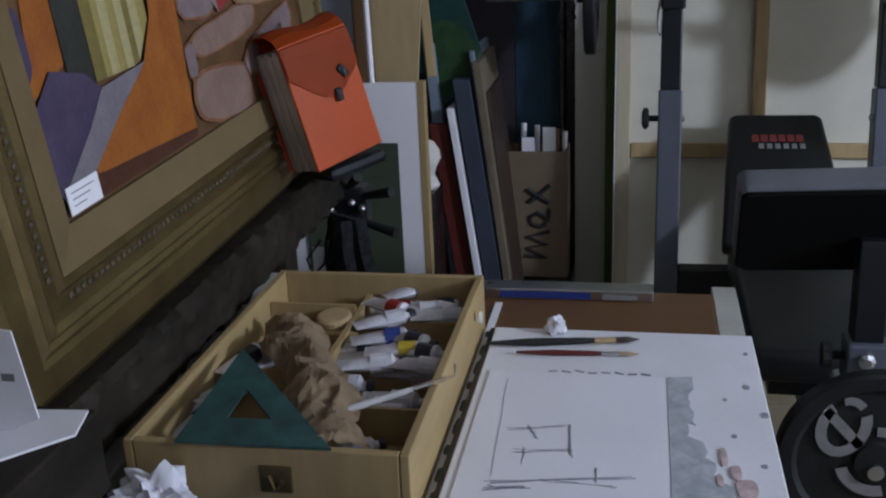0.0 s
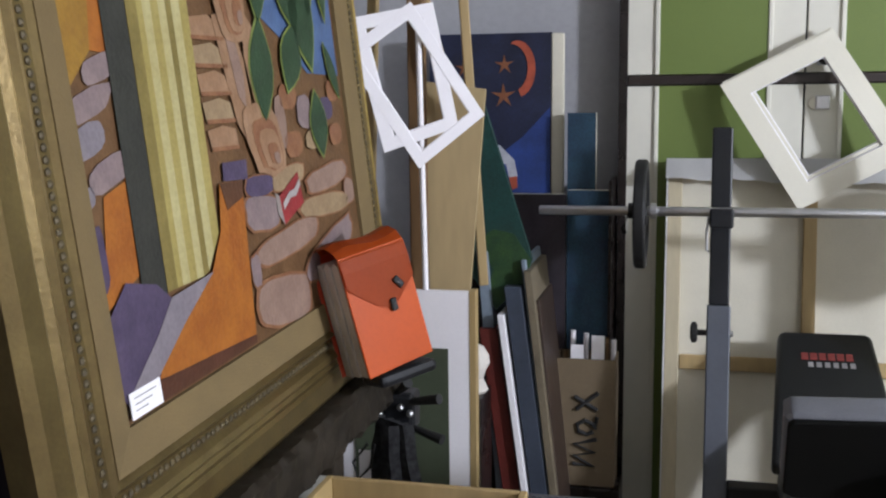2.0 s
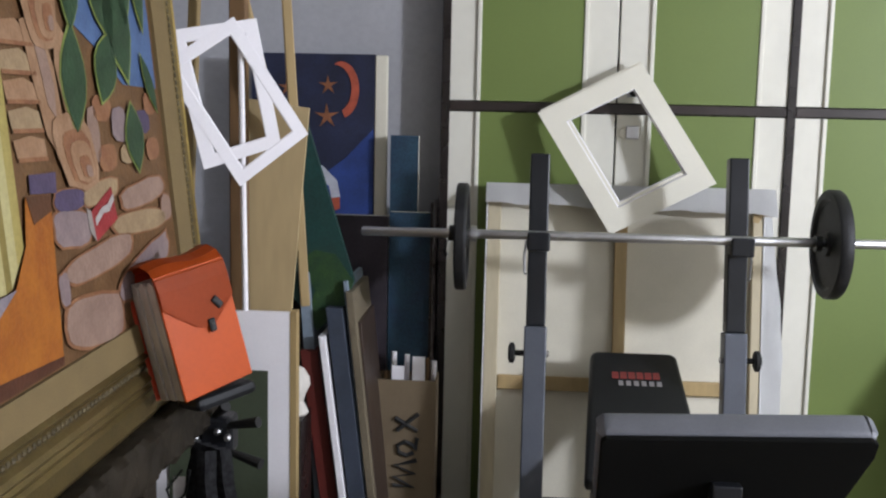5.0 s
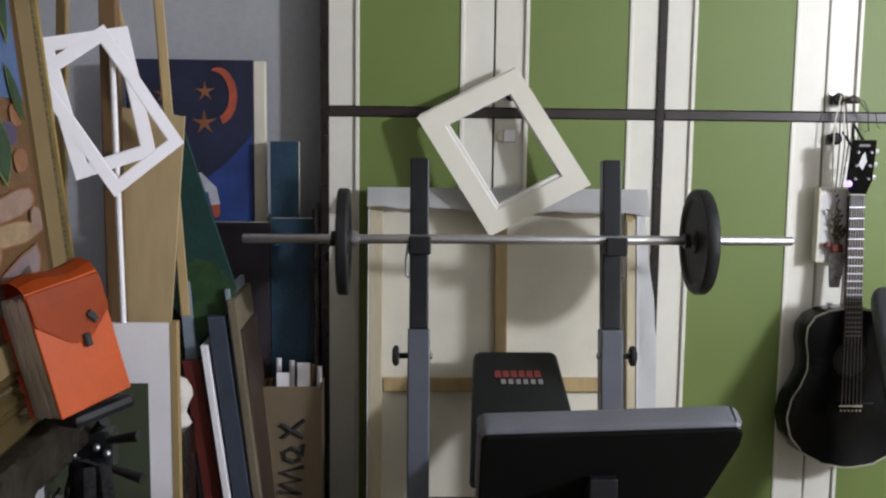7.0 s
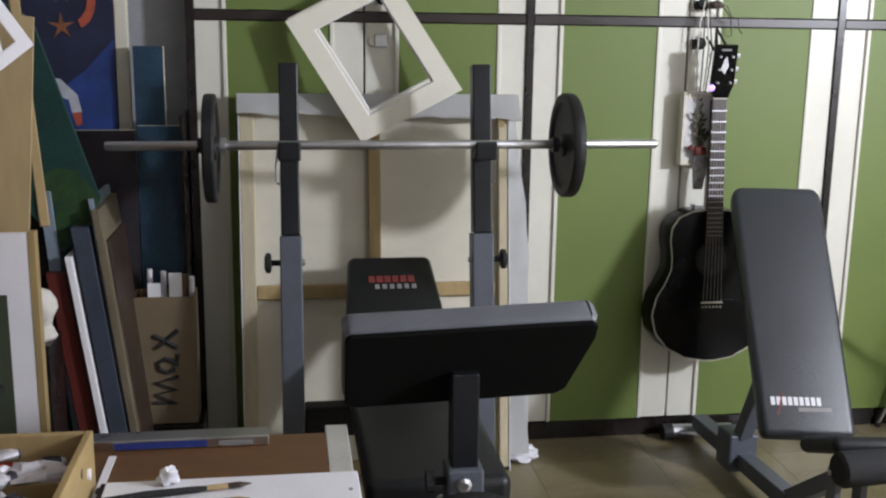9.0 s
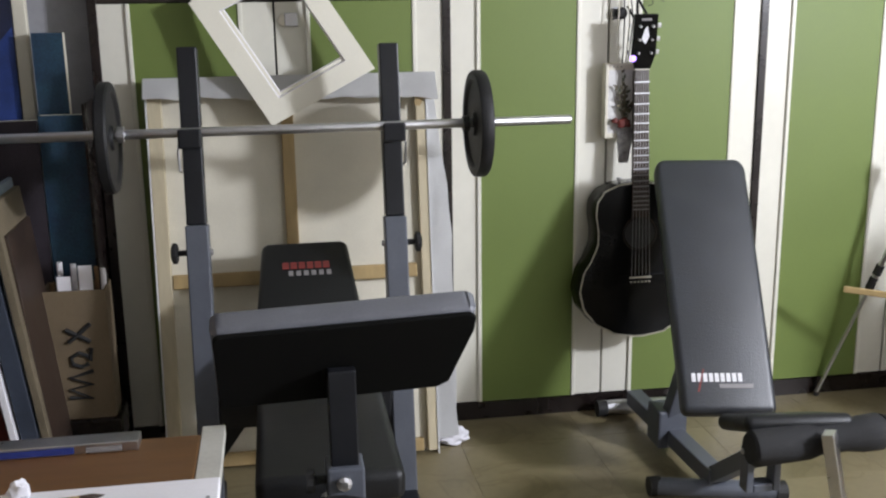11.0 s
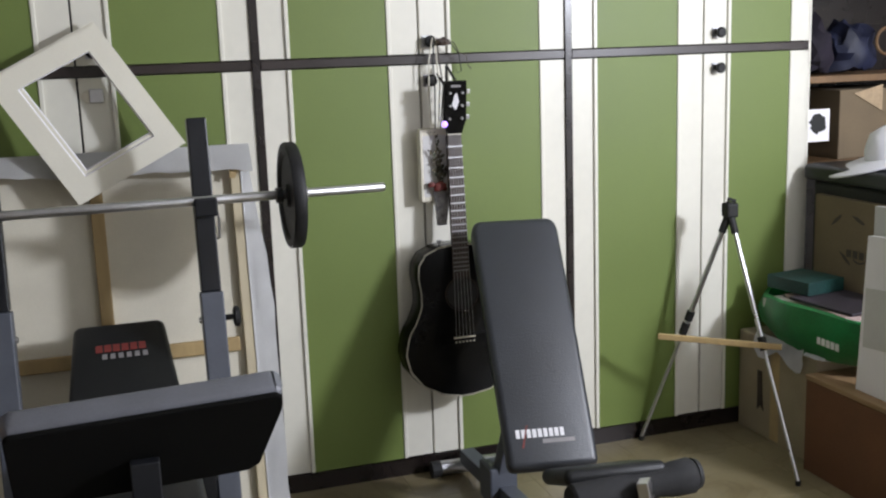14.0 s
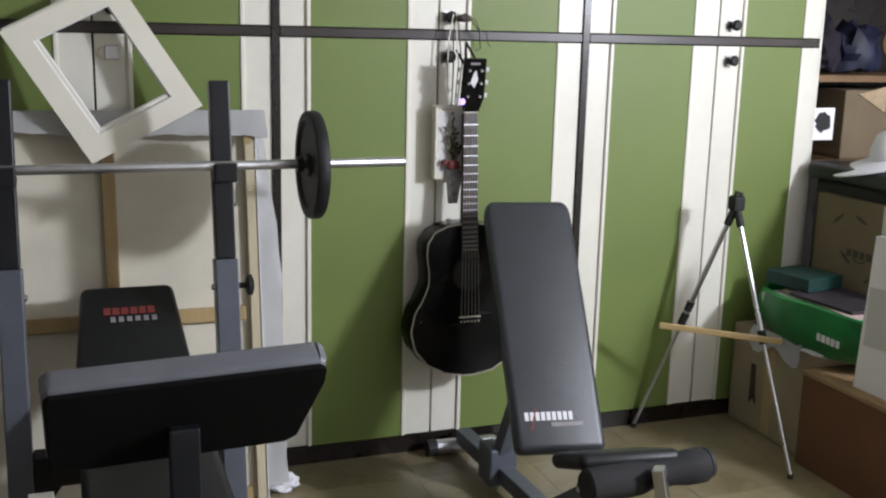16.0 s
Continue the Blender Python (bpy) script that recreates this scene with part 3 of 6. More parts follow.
def weight_plate(name, m, r, t, label, group):
    """A cast disc with a raised rim, hub and recessed web."""
    p = thing(name, m.translation, label, "weight plate", group)
    prof = [(0.016, -t / 2), (0.030, -t / 2), (0.033, -t / 4), (r * 0.40, -t / 4), (r * 0.78, -t / 4), (r * 0.84, -t / 2), (r * 0.97, -t / 2), (r, -t / 3), (r, t / 3), (r * 0.97, t / 2), (r * 0.84, t / 2), (r * 0.78, t / 4), (r * 0.40, t / 4), (0.033, t / 4), (0.030, t / 2), (0.016, t / 2)]
    part("disc", lathe(prof, m, 48), M["iron"], p, "", True)
    return p


def barbell():
    b = thing("barbell", (-0.47, -0.43, 1.03), "chrome barbell resting across the rack hooks", "barbell")
    part("bar", tube([(-1.218, -0.432, 1.043), (-1.214, -0.432, 1.043), (0.266, -0.432, 1.046), (0.270, -0.432, 1.046)], 0.0125, 20, True, [0.010, 0.0125, 0.0125, 0.010]), M["steel"], b, "", True)
    for x, s in ((-0.975, -1), (-0.918, 1), (-0.022, -1), (0.046, 1)):
        part("collar", tube([(x - 0.008, -0.432, 1.044), (x + 0.008, -0.432, 1.044)], 0.021, 16), M["steel"] if s > 0 else M["blacktube"], b)
    part("collar_lever", tube([(-0.98, -0.44, 1.04), (-0.995, -0.45, 1.00), (-0.99, -0.45, 0.985)], 0.006, 8), M["rubber"], b, "black collar lever")


barbell()
weight_plate("weight_plate", pose(-0.949, -0.432, 1.036, 0, 90), 0.143, 0.030, "black cast iron plate on the barbell's narrow side of the rack", "barbell plates")
weight_plate("weight_plate", pose(0.012, -0.432, 1.042, 0, 90), 0.143, 0.034, "black cast iron plate on the barbell beside the green doors", "barbell plates")
PX, PY, PZ = -0.470, -1.700, 0.484
pl = weight_plate("weight_plate", pose(PX, PY, PZ, 90), 0.142, 0.030, "black weight plate with pale painted marks hung on the bench front", "bench plate")


def ring_arc(cx, cy, rx, ry, turn, a0, a1, w, n=14):
    """An arc-shaped band on an ellipse."""
    c, s = math.cos(radians(turn)), math.sin(radians(turn))
    at = lambda a, k: (cx + (rx + k) * math.cos(a) * c - (ry + k) * math.sin(a) * s, cy + (rx + k) * math.cos(a) * s + (ry + k) * math.sin(a) * c)
    aa = [radians(a0 + (a1 - a0) * k / n) for k in range(n + 1)]
    return [at(a, w / 2) for a in aa] + [at(a, -w / 2) for a in reversed(aa)]


for pts in (ring_arc(-0.049, 0.056, 0.030, 0.043, -18, -215, 40, 0.016), ring_arc(-0.049, 0.056, 0.030, 0.043, -18, 62, 118, 0.012),
            [(-0.080, 0.076), (-0.070, 0.087), (-0.018, 0.030), (-0.029, 0.020)], ring_arc(0.0, 0.0, 0.049, 0.049, 0, 195, 285, 0.017), ring_arc(0.0, 0.0, 0.050, 0.050, 0, 66, 92, 0.014)):
    part("painted_mark", prism(pts, 0.002, 0, pose(PX, PY - 0.0095, PZ, 90)), M["greyprint"], pl, "pale painted mark")

# ---- second bench, inclined ----
def incline_bench():
    b = thing("incline_bench", (0.66, -0.6, 0), "black vinyl incline bench on a grey steel frame", "weight bench")
    m = pose(0.630, -0.727, 0.262, 50, 0, -10.6)
    L = 0.787
    out = [(-0.126, 0), (0.126, 0), (0.132, L * 0.5), (0.134, L - 0.03), (0.118, L), (-0.118, L), (-0.134, L - 0.03), (-0.130, L * 0.5)]
    back = part("back_pad", prism(out, 0.055, 0.020, m, 4), M["vinylshine"], b, "long black padded back rest", True)
    lg = m @ pose(-0.062, 0.085, 0.0555)
    for k in range(9):
        part("print_bar", box(-0.032 + k * 0.0155, -0.032 + k * 0.0155 + 0.011, 0, 0.024, 0, 0.0012, m=lg), M["whiteprint"], back, "white print bar")
    part("print_bar", box(0.04, 0.13, -0.018, -0.006, 0, 0.0012, m=lg), M["greyprint"], back, "small pale print bar")
    part("print_slash", prism([(-0.020, -0.028), (-0.014, -0.028), (0.004, 0.036), (0.0, 0.036)], 0.0014, 0, lg), M["red"], back, "red print slash")
    # seat pad, short, in front of the back rest
    ms = pose(0.660, -0.975, 0.332, -22, 0, -8)
    part("seat", box(-0.13, 0.13, -0.13, 0.115, 0.0, 0.042, 0.020, 4, ms), M["vinyl"], b, "black padded seat", True)
    # rollers
    r = part("roller", tube([(0.520, -1.085, 0.345), (0.530, -1.085, 0.345), (0.66, -1.09, 0.354), (0.69, -1.09, 0.356), (0.75, -1.093, 0.361), (0.79, -1.095, 0.364), (0.835, -1.10, 0.369), (0.845, -1.10, 0.370)], 0.043, 24, True, [0.036, 0.044, 0.043, 0.036, 0.036, 0.043, 0.044, 0.036]), M["foam"], b, "black foam leg roller", True)
    part("roller_cap", lathe([(0.040, 0), (0.036, 0.012), (0.01, 0.016)], pose(0.842, -1.10, 0.370, 0, 90), 20), M["rubber"], r)
    part("leg_tube", square_bar((0.680, -1.148, 0.400), (0.742, -1.20, 0.004), 0.040, 0.028), M["alu"], b, "pale grey steel leg")
    br = part("pop_pin_bracket", box(0.524, 0.542, -1.075, -1.035, 0.225, 0.335, 0.003), M["greytube"], b, "grey steel bracket loop")
    part("bracket_side", box(0.592, 0.610, -1.075, -1.035, 0.225, 0.335, 0.003), M["greytube"], br)
    part("bracket_base", box(0.5425, 0.5915, -1.075, -1.035, 0.225, 0.245, 0.003), M["greytube"], br)
    part("bracket_bolt", lathe([(0.007, 0), (0.007, 0.006), (0.003, 0.009)], pose(0.524, -1.055, 0.325, 0, -90), 8), M["steel"], br)
    part("main_tube", square_bar((0.612, -0.06, 0.065), (0.635, -0.68, 0.065), 0.050, 0.050), M["greytube"], b, "grey main tube")
    part("seat_tube", square_bar((0.640, -0.66, 0.065), (0.620, -1.03, 0.32), 0.045, 0.045), M["greytube"], b)
    part("back_post", square_bar((0.615, -0.36, 0.09), (0.635, -0.50, 0.44), 0.045, 0.04), M["greytube"], b)
    part("hinge", box(0.57, 0.66, -0.40, -0.30, 0.03, 0.15, 0.006), M["greytube"], b)
    part("rear_foot", tube([(0.508, -0.045, 0.028), (0.74, -0.055, 0.028)], 0.024, 20), M["steel"], b, "chrome rear foot")
    for x in (0.50, 0.742):
        part("foot_cap", tube([(x - 0.012, -0.05, 0.028), (x + 0.02, -0.05, 0.028)], 0.028, 16), M["rubber"], b)
    part("front_foot", tube([(0.478, -0.625, 0.028), (0.80, -0.715, 0.028)], 0.026, 20), M["greytube"], b, "grey front foot")
    for x, y in ((0.470, -0.623), (0.80, -0.715)):
        part("foot_cap", tube([(x - 0.012, y, 0.028), (x + 0.02, y, 0.028)], 0.028, 16), M["rubber"], b)
    return b


incline_bench()

# ---- guitar hung on the wardrobe ----
def guitar():
    g = thing("acoustic_guitar", (0.575, -0.1, 0.30), "black acoustic guitar hung by its head on the wardrobe", "guitar")
    keys = [(0.0, 0.02), (0.012, 0.085), (0.05, 0.150), (0.10, 0.186), (0.155, 0.197), (0.21, 0.185), (0.265, 0.153), (0.305, 0.137), (0.345, 0.136), (0.395, 0.143), (0.435, 0.140), (0.47, 0.118), (0.49, 0.075), (0.497, 0.02)]

    def half(s):
        for (a, p), (b_, q) in zip(keys, keys[1:]):
            if s <= b_:
                t = (s - a) / (b_ - a)
                return p + (q - p) * (3 * t * t - 2 * t * t * t) * 0.5 + (q - p) * t * 0.5
        return keys[-1][1]
    n = 40
    ss = [0.497 * (1 - math.cos(math.pi * k / n)) / 2 for k in range(n + 1)]
    outline = [(half(s), s) for s in ss] + [(-half(s), s) for s in reversed(ss)]
    m = pose(0.588, -0.048, 0.303, 86.5, 0, 0.0)
    body = part("body", prism(outline, 0.105, 0.004, m), M["lacquer"], g, "glossy black body", True)
    ring = bmesh.new()
    a = [ring.verts.new((x * 1.003, 0.248 + (y - 0.248) * 1.003, 0.1062)) for x, y in outline]
    b_ = [ring.verts.new((x * 0.975, 0.248 + (y - 0.248) * 0.982, 0.1066)) for x, y in outline]
    for k in range(len(a)):
        j = (k + 1) % len(a)
        ring.faces.new((a[k], a[j], b_[j], b_[k]))
    bmesh.ops.solidify(ring, geom=ring.faces[:], thickness=0.001)
    bmesh.ops.transform(ring, matrix=m, verts=ring.verts)
    part("binding", ring, M["ivory"], body, "ivory edge binding")
    part("sound_hole", lathe([(0.050, 0), (0.050, 0.0012)], m @ pose(0, 0.335, 0.1052), 32), M["rubber"], body, "dark sound hole")
    rose = bmesh.new()
    q = [[rose.verts.new((r * math.cos(2 * math.pi * k / 40), 0.335 + r * math.sin(2 * math.pi * k / 40), 0.1066)) for k in range(40)] for r in (0.052, 0.057)]
    for k in range(40):
        rose.faces.new((q[0][k], q[0][(k + 1) % 40], q[1][(k + 1) % 40], q[1][k]))
    bmesh.ops.solidify(rose, geom=rose.faces[:], thickness=0.001)
    bmesh.ops.transform(rose, matrix=m, verts=rose.verts)
    part("rosette", rose, M["rosewood"], body)
    br = part("bridge", box(-0.075, 0.075, 0.172, 0.205, 0.105, 0.113, 0.003, m=m), M["lacquer"], body, "black bridge")
    part("saddle", box(-0.036, 0.036, 0.193, 0.198, 0.113, 0.117, m=m), M["ivory"], br, "white saddle")
    for k in range(6):
        part("bridge_pin", lathe([(0.003, 0), (0.003, 0.004), (0.001, 0.006)], m @ pose(-0.030 + k * 0.012, 0.181, 0.113), 8), M["ivory"], br)
    neck = part("neck", box(-0.022, 0.022, 0.497, 0.842, 0.080, 0.102, 0.008, m=m), M["rosewood"], g, "", True)
    part("fretboard", prism([(-0.028, 0.385), (0.028, 0.385), (0.0225, 0.842), (-0.0225, 0.842)], 0.006, 0, m @ Matrix.Translation((0, 0, 0.1062))), M["rosewood"], neck, "dark rosewood fretboard")
    for k in range(1, 20):
        y = 0.842 - 0.645 * (1 - 2 ** (-k / 12))
        if y > 0.39:
            part("fret", box(-0.0245, 0.0245, y - 0.0016, y + 0.0016, 0.112, 0.1142, m=m), M["steel"], neck)
    part("nut", box(-0.0225, 0.0225, 0.842, 0.848, 0.10, 0.115, m=m), M["ivory"], neck, "white nut")
    mh = m @ pose(0, 0.848, 0.104, 12)
    head = part("headstock", prism([(-0.024, 0), (0.024, 0), (0.038, 0.045), (0.036, 0.165), (-0.036, 0.165), (-0.038, 0.045)], 0.014, 0.002, mh), M["lacquer"], g, "black headstock")
    for s in (-1, 1):
        for k in range(3):
            t = part("tuner", lathe([(0.004, 0), (0.004, 0.006), (0.0035, 0.012)], mh @ pose(s * 0.02, 0.05 + k * 0.04, 0.014), 10), M["steel"], head, "chrome tuner")
            part("tuner_button", box(s * 0.042 - 0.004, s * 0.042 + 0.008 * s, 0.043 + k * 0.04, 0.057 + k * 0.04, 0.0, 0.008, 0.002, m=mh), M["steel"], t)
    part("inlay", prism([(-0.012, 0.09), (0.002, 0.075), (0.012, 0.10), (0.004, 0.13), (-0.004, 0.12)], 0.0006, 0, mh @ Matrix.Translation((0, 0, 0.0145))), M["whiteprint"], head, "pale head inlay")
    part("head_print", box(-0.016, 0.016, 0.146, 0.153, 0.0142, 0.0150, m=mh), M["greyprint"], head, "pale print bar")
    for k in range(6):
        x0, x1 = -0.030 + k * 0.012, -0.0175 + k * 0.007
        p, q2 = m @ Vector((x0, 0.196, 0.118)), m @ Vector((x1, 0.845, 0.1155))
        part("string", tube([p, q2], 0.0006, 5), M["steel"], g)
    part("strap_button", lathe([(0.004, 0), (0.004, 0.008), (0.009, 0.010), (0.009, 0.014)], m @ pose(-0.05, 0.492, 0.05, -90), 12), M["steel"], g)
    return g


guitar()

# ---- what hangs about the guitar's head ----
c = thing("hanging_ornament", (0.53, -0.03, 1.15), "painted cream wooden plaque with dried flowers hung on the door", "ornament")
pq = part("plaque", box(0.487, 0.590, -0.056, -0.026, 0.935, 1.170, 0.006), M["ivory"], c, "cream plaque")
part("plaque_panel", box(0.499, 0.578, -0.0575, -0.0555, 0.953, 1.148), M["offwhite"], pq, "pale recessed panel")
for a, b_ in ((0.488, 0.498), (0.579, 0.589)):
    part("plaque_rim", box(a, b_, -0.061, -0.0565, 0.938, 1.166, 0.002, 1), M["ivory"], pq)
for k in range(3):
    part("plaque_hole", lathe([(0.002, 0), (0.002, 0.001)], pose(0.515 + 0.012 * k, -0.0567, 1.158, 90), 8), M["rosewood"], pq)
stem_rng = random.Random(11)
for k in range(13):
    a = stem_rng.uniform(-0.034, 0.030)
    h = stem_rng.uniform(1.03, 1.15)
    part("dried_stem", tube([(0.552, -0.068, 0.965), (0.552 + a * 0.3, -0.070, 1.0), (0.550 + a, -0.066 - 0.01 * stem_rng.random(), h)], 0.0011, 5), M["dried"], c)
    for q in range(4):
        t = 0.45 + 0.16 * q
        part("dried_leaf", prism([(0, 0), (0.0045, 0.008), (0, 0.018), (-0.0045, 0.008)], 0.001, 0, pose(0.550 + a * t, -0.072, 0.99 + (h - 0.99) * t, 90) @ pose(0, 0, 0, 0, 0, stem_rng.uniform(-70, 70))), (M["dried"], M["mossgreen"], M["rosewood"])[(k + q) % 3], c)
part("red_flower", crumple(0.545, -0.078, 0.972, 0.022, 0.012, 0.018, 4.0), M["redboard"], c, "dull red dried flower", True)
part("red_flower", crumple(0.518, -0.074, 0.985, 0.011, 0.008, 0.011, 7.0), M["redboard"], c, "dull red dried flower", True)
part("paper_wrapper", prism([(-0.016, 0.0), (0.014, 0.0), (0.030, 0.10), (0.012, 0.118), (-0.010, 0.126), (-0.026, 0.11)], 0.010, 0.002, pose(0.552, -0.060, 0.860, 90, 0, 0)), M["wrapper"], c, "grey printed paper wrapper")
cable = thing("hanging_cable", (0.56, -0.03, 1.2), "thin dark and white cables looped over the wardrobe knobs", "cable")
for k, (dx, col) in enumerate(((0.0, "rubber"), (0.012, "ivory"), (-0.014, "ivory"), (0.02, "rosewood"))):
    pts = [(0.552 + dx * 0.4, -0.045, 1.45), (0.545 + dx, -0.05, 1.38), (0.548 + dx * 1.4, -0.05, 1.30), (0.545 + dx, -0.052, 1.20), (0.54 + dx * 0.6, -0.052, 1.08), (0.555 + dx * 0.5, -0.052, 0.98)]
    part("strand", tube(pts, 0.0022, 6), M[col], cable)
part("strand", tube([(0.555, -0.04, 1.45), (0.60, -0.045, 1.44), (0.635, -0.04, 1.40), (0.645, -0.03, 1.345), (0.63, -0.03, 1.34)], 0.0016, 6), M["rubber"], cable)
part("wire_knot", crumple(0.578, -0.055, 1.425, 0.022, 0.014, 0.016, 15.0), M["rosewood"], cable, "tangle of dark wire", True)
part("strand", tube([(0.585, -0.06, 1.44), (0.612, -0.06, 1.435), (0.632, -0.055, 1.40), (0.655, -0.05, 1.395), (0.662, -0.05, 1.36), (0.672, -0.05, 1.352)], 0.0015, 6), M["rosewood"], cable)
part("loop_strap", tube([(0.588, -0.05, 1.365), (0.580, -0.07, 1.33), (0.572, -0.11, 1.29)], 0.004, 8), M["rubber"], cable, "black hanging strap")
part("loop_strap", tube([(0.588, -0.05, 1.365), (0.602, -0.07, 1.33), (0.615, -0.11, 1.29)], 0.004, 8), M["rubber"], cable, "black hanging strap")
part("head_loop", tube([(0.560, -0.04, 1.34), (0.575, -0.07, 1.30), (0.60, -0.09, 1.25)], 0.004, 8), M["rubber"], cable, "black hanging loop")
tagged(part("led_lamp", lathe([(0.004, 0), (0.008, 0.004), (0.010, 0.010), (0.007, 0.016), (0.002, 0.019)], pose(0.552, -0.115, 1.186, 90), 16), M["led"]), "small violet glowing lamp hanging on the cable", "lamp")

# ---- the large framed painting on its ledge ----
PO = Vector((-1.500, -2.053, 0.944))
PU = Vector((0.0413, 0.9978, 0.0513)).normalized()
PV = Vector((-0.0938, -0.0472, 0.9945)).normalized()
PN = PU.cross(PV).normalized()
PV = PN.cross(PU)
PS = 1.157
PM = Matrix(((PU.x, PV.x, PN.x, PO.x), (PU.y, PV.y, PN.y, PO.y), (PU.z, PV.z, PN.z, PO.z), (0, 0, 0, 1))) @ Matrix.Scale(PS, 4)


def blob(cu, cv, ru, rv, seed, n=9):
    """An uneven rounded outline, blunter than an ellipse."""
    cs = lambda t: math.copysign(abs(math.cos(t)) ** 0.65, math.cos(t))
    sn = lambda t: math.copysign(abs(math.sin(t)) ** 0.65, math.sin(t))
    return [(cu + ru * cs(2 * math.pi * k / n) * (1 + 0.22 * noise.noise(Vector((k * 1.7, seed, 0)))), cv + rv * sn(2 * math.pi * k / n) * (1 + 0.22 * noise.noise(Vector((seed, k * 1.7, 4))))) for k in range(n)]


def framed_painting():
    p = thing("framed_painting", (-1.5, -1.5, 0.79), "large oil painting in a carved antique gold frame", "painting")
    U0, U1, V0, V1 = 0.0, 0.7507, 0.0, 0.80
    canvas = part("canvas", box(U0, U1, V0, V1, -0.02, 0.0, m=PM), paint("ochre_ground", (0.20, 0.105, 0.045), (0.14, 0.07, 0.03)), p, "brown painted ground")

    def shape(pts, material, layer, name="painted_shape"):
        pts = [(u * 0.885 - 0.006, v * 0.90 + 0.004) for u, v in pts]
        pts = [(min(max(u, U0 + 0.001), U1 - 0.001), min(max(v, V0 + 0.001), V1 - 0.001)) for u, v in pts]
        part(name, prism(pts, 0.0005, 0, PM @ Matrix.Translation((0, 0, 0.0004 + layer * 0.0009))), material, canvas)
    orange = paint("burnt_orange", (0.48, 0.165, 0.025), (0.36, 0.11, 0.02))
    ochre = paint("golden_ochre", (0.42, 0.235, 0.035), (0.30, 0.15, 0.03))
    dark = paint("dark_olive_shadow", (0.055, 0.055, 0.045), (0.035, 0.035, 0.03))
    violet = paint("violet_shadow", (0.115, 0.085, 0.155), (0.075, 0.055, 0.105))
    lilac = paint("lilac_light", (0.30, 0.265, 0.29), (0.23, 0.20, 0.23))
    sky = paint("sky_blue", (0.115, 0.19, 0.37), (0.075, 0.125, 0.26))
    rock1 = paint("pink_stone", (0.38, 0.255, 0.195), (0.28, 0.18, 0.14))
    rock2 = paint("lilac_stone", (0.33, 0.25, 0.24), (0.24, 0.175, 0.18))
    rock3 = paint("sand_stone", (0.42, 0.30, 0.17), (0.31, 0.21, 0.12))
    clay = paint("clay_trunk", (0.34, 0.165, 0.08), (0.24, 0.10, 0.05))
    clay2 = paint("clay_light", (0.42, 0.255, 0.15), (0.31, 0.17, 0.09))
    leaf = paint("leaf_dark", (0.045, 0.095, 0.045), (0.025, 0.055, 0.025))
    leafl = paint("leaf_edge", (0.26, 0.32, 0.085))
    yel = [paint("column_yellow", (0.46, 0.38, 0.125), (0.38, 0.30, 0.09)), paint("column_light", (0.58, 0.52, 0.26), (0.50, 0.43, 0.19)), paint("column_shade", (0.30, 0.235, 0.07), (0.22, 0.17, 0.05))]
    shape([(0.0, 0.40), (0.063, 0.445), (0.078, 0.52), (0.09, 0.86), (0.0, 0.86)], ochre, 1)
    shape([(0.063, 0.445), (0.10, 0.44), (0.12, 0.86), (0.09, 0.86), (0.078, 0.52)], orange, 1)
    shape([(0.005, 0.137), (0.087, 0.166), (0.098, 0.33), (0.09, 0.285), (0.041, 0.272), (0.03, 0.22)], orange, 1)
    for k, (u, v, a, b, mt) in enumerate(((0.075, 0.424, 0.036, 0.016, rock2), (0.042, 0.383, 0.050, 0.017, rock2), (0.026, 0.340, 0.038, 0.020, lilac), (0.062, 0.300, 0.046, 0.018, rock2), (0.008, 0.274, 0.016, 0.013, lilac), (0.012, 0.20, 0.014, 0.04, violet))):
        shape([(x, y + (x - u) * 0.25) for x, y in blob(u, v, a, b, k + 1.0, 13)], mt, 2)
    shape([(0.087, 0.152), (0.142, 0.123), (0.152, 0.522), (0.165, 0.86), (0.118, 0.86), (0.096, 0.52)], dark, 3)
    # fluted column
    n = 8
    cuts = (0.0, 0.16, 0.25, 0.38, 0.50, 0.62, 0.72, 0.86, 1.0)
    for k in range(n):
        a, b = cuts[k], cuts[k + 1]
        lo = lambda t: (0.142 + 0.155 * t, 0.124 + (0.008 if t < 0.7 else 0.008 + 0.17 * (t - 0.7)))
        mi = lambda t: (0.151 + 0.155 * t, 0.524)
        hi = lambda t: (0.163 + 0.165 * t, 0.86)
        shape([lo(a), lo(b), mi(b), hi(b), hi(a), mi(a)], yel[(2, 0, 1, 0, 1, 2, 1, 0)[k]], 4, "column_flute")
    shape([(0.002, 0.132), (0.05, 0.165), (0.117, 0.148), (0.145, 0.124), (0.09, 0.03), (0.03, 0.0), (0.0, 0.03)], violet, 5)
    shape([(0.145, 0.124), (0.262, 0.133), (0.17, 0.085), (0.075, 0.028), (0.03, 0.0), (0.02, 0.03), (0.10, 0.085)], lilac, 6)
    shape([(0.075, 0.032), (0.17, 0.088), (0.262, 0.134), (0.302, 0.184), (0.318, 0.25), (0.388, 0.245), (0.362, 0.012), (0.30, 0.006)], orange, 5)
    shape([(0.318, 0.25), (0.388, 0.245), (0.384, 0.222), (0.33, 0.21)], paint("umber_shadow", (0.14, 0.06, 0.03)), 6)
    shape([(0.04, 0.014), (0.075, 0.03), (0.362, 0.014), (0.36, 0.002), (0.05, 0.002)], paint("umber_line", (0.12, 0.045, 0.025)), 6)
    shape([(0.303, 0.53), (0.37, 0.52), (0.38, 0.86), (0.315, 0.86)], paint("umber_dark", (0.085, 0.035, 0.025)), 2)
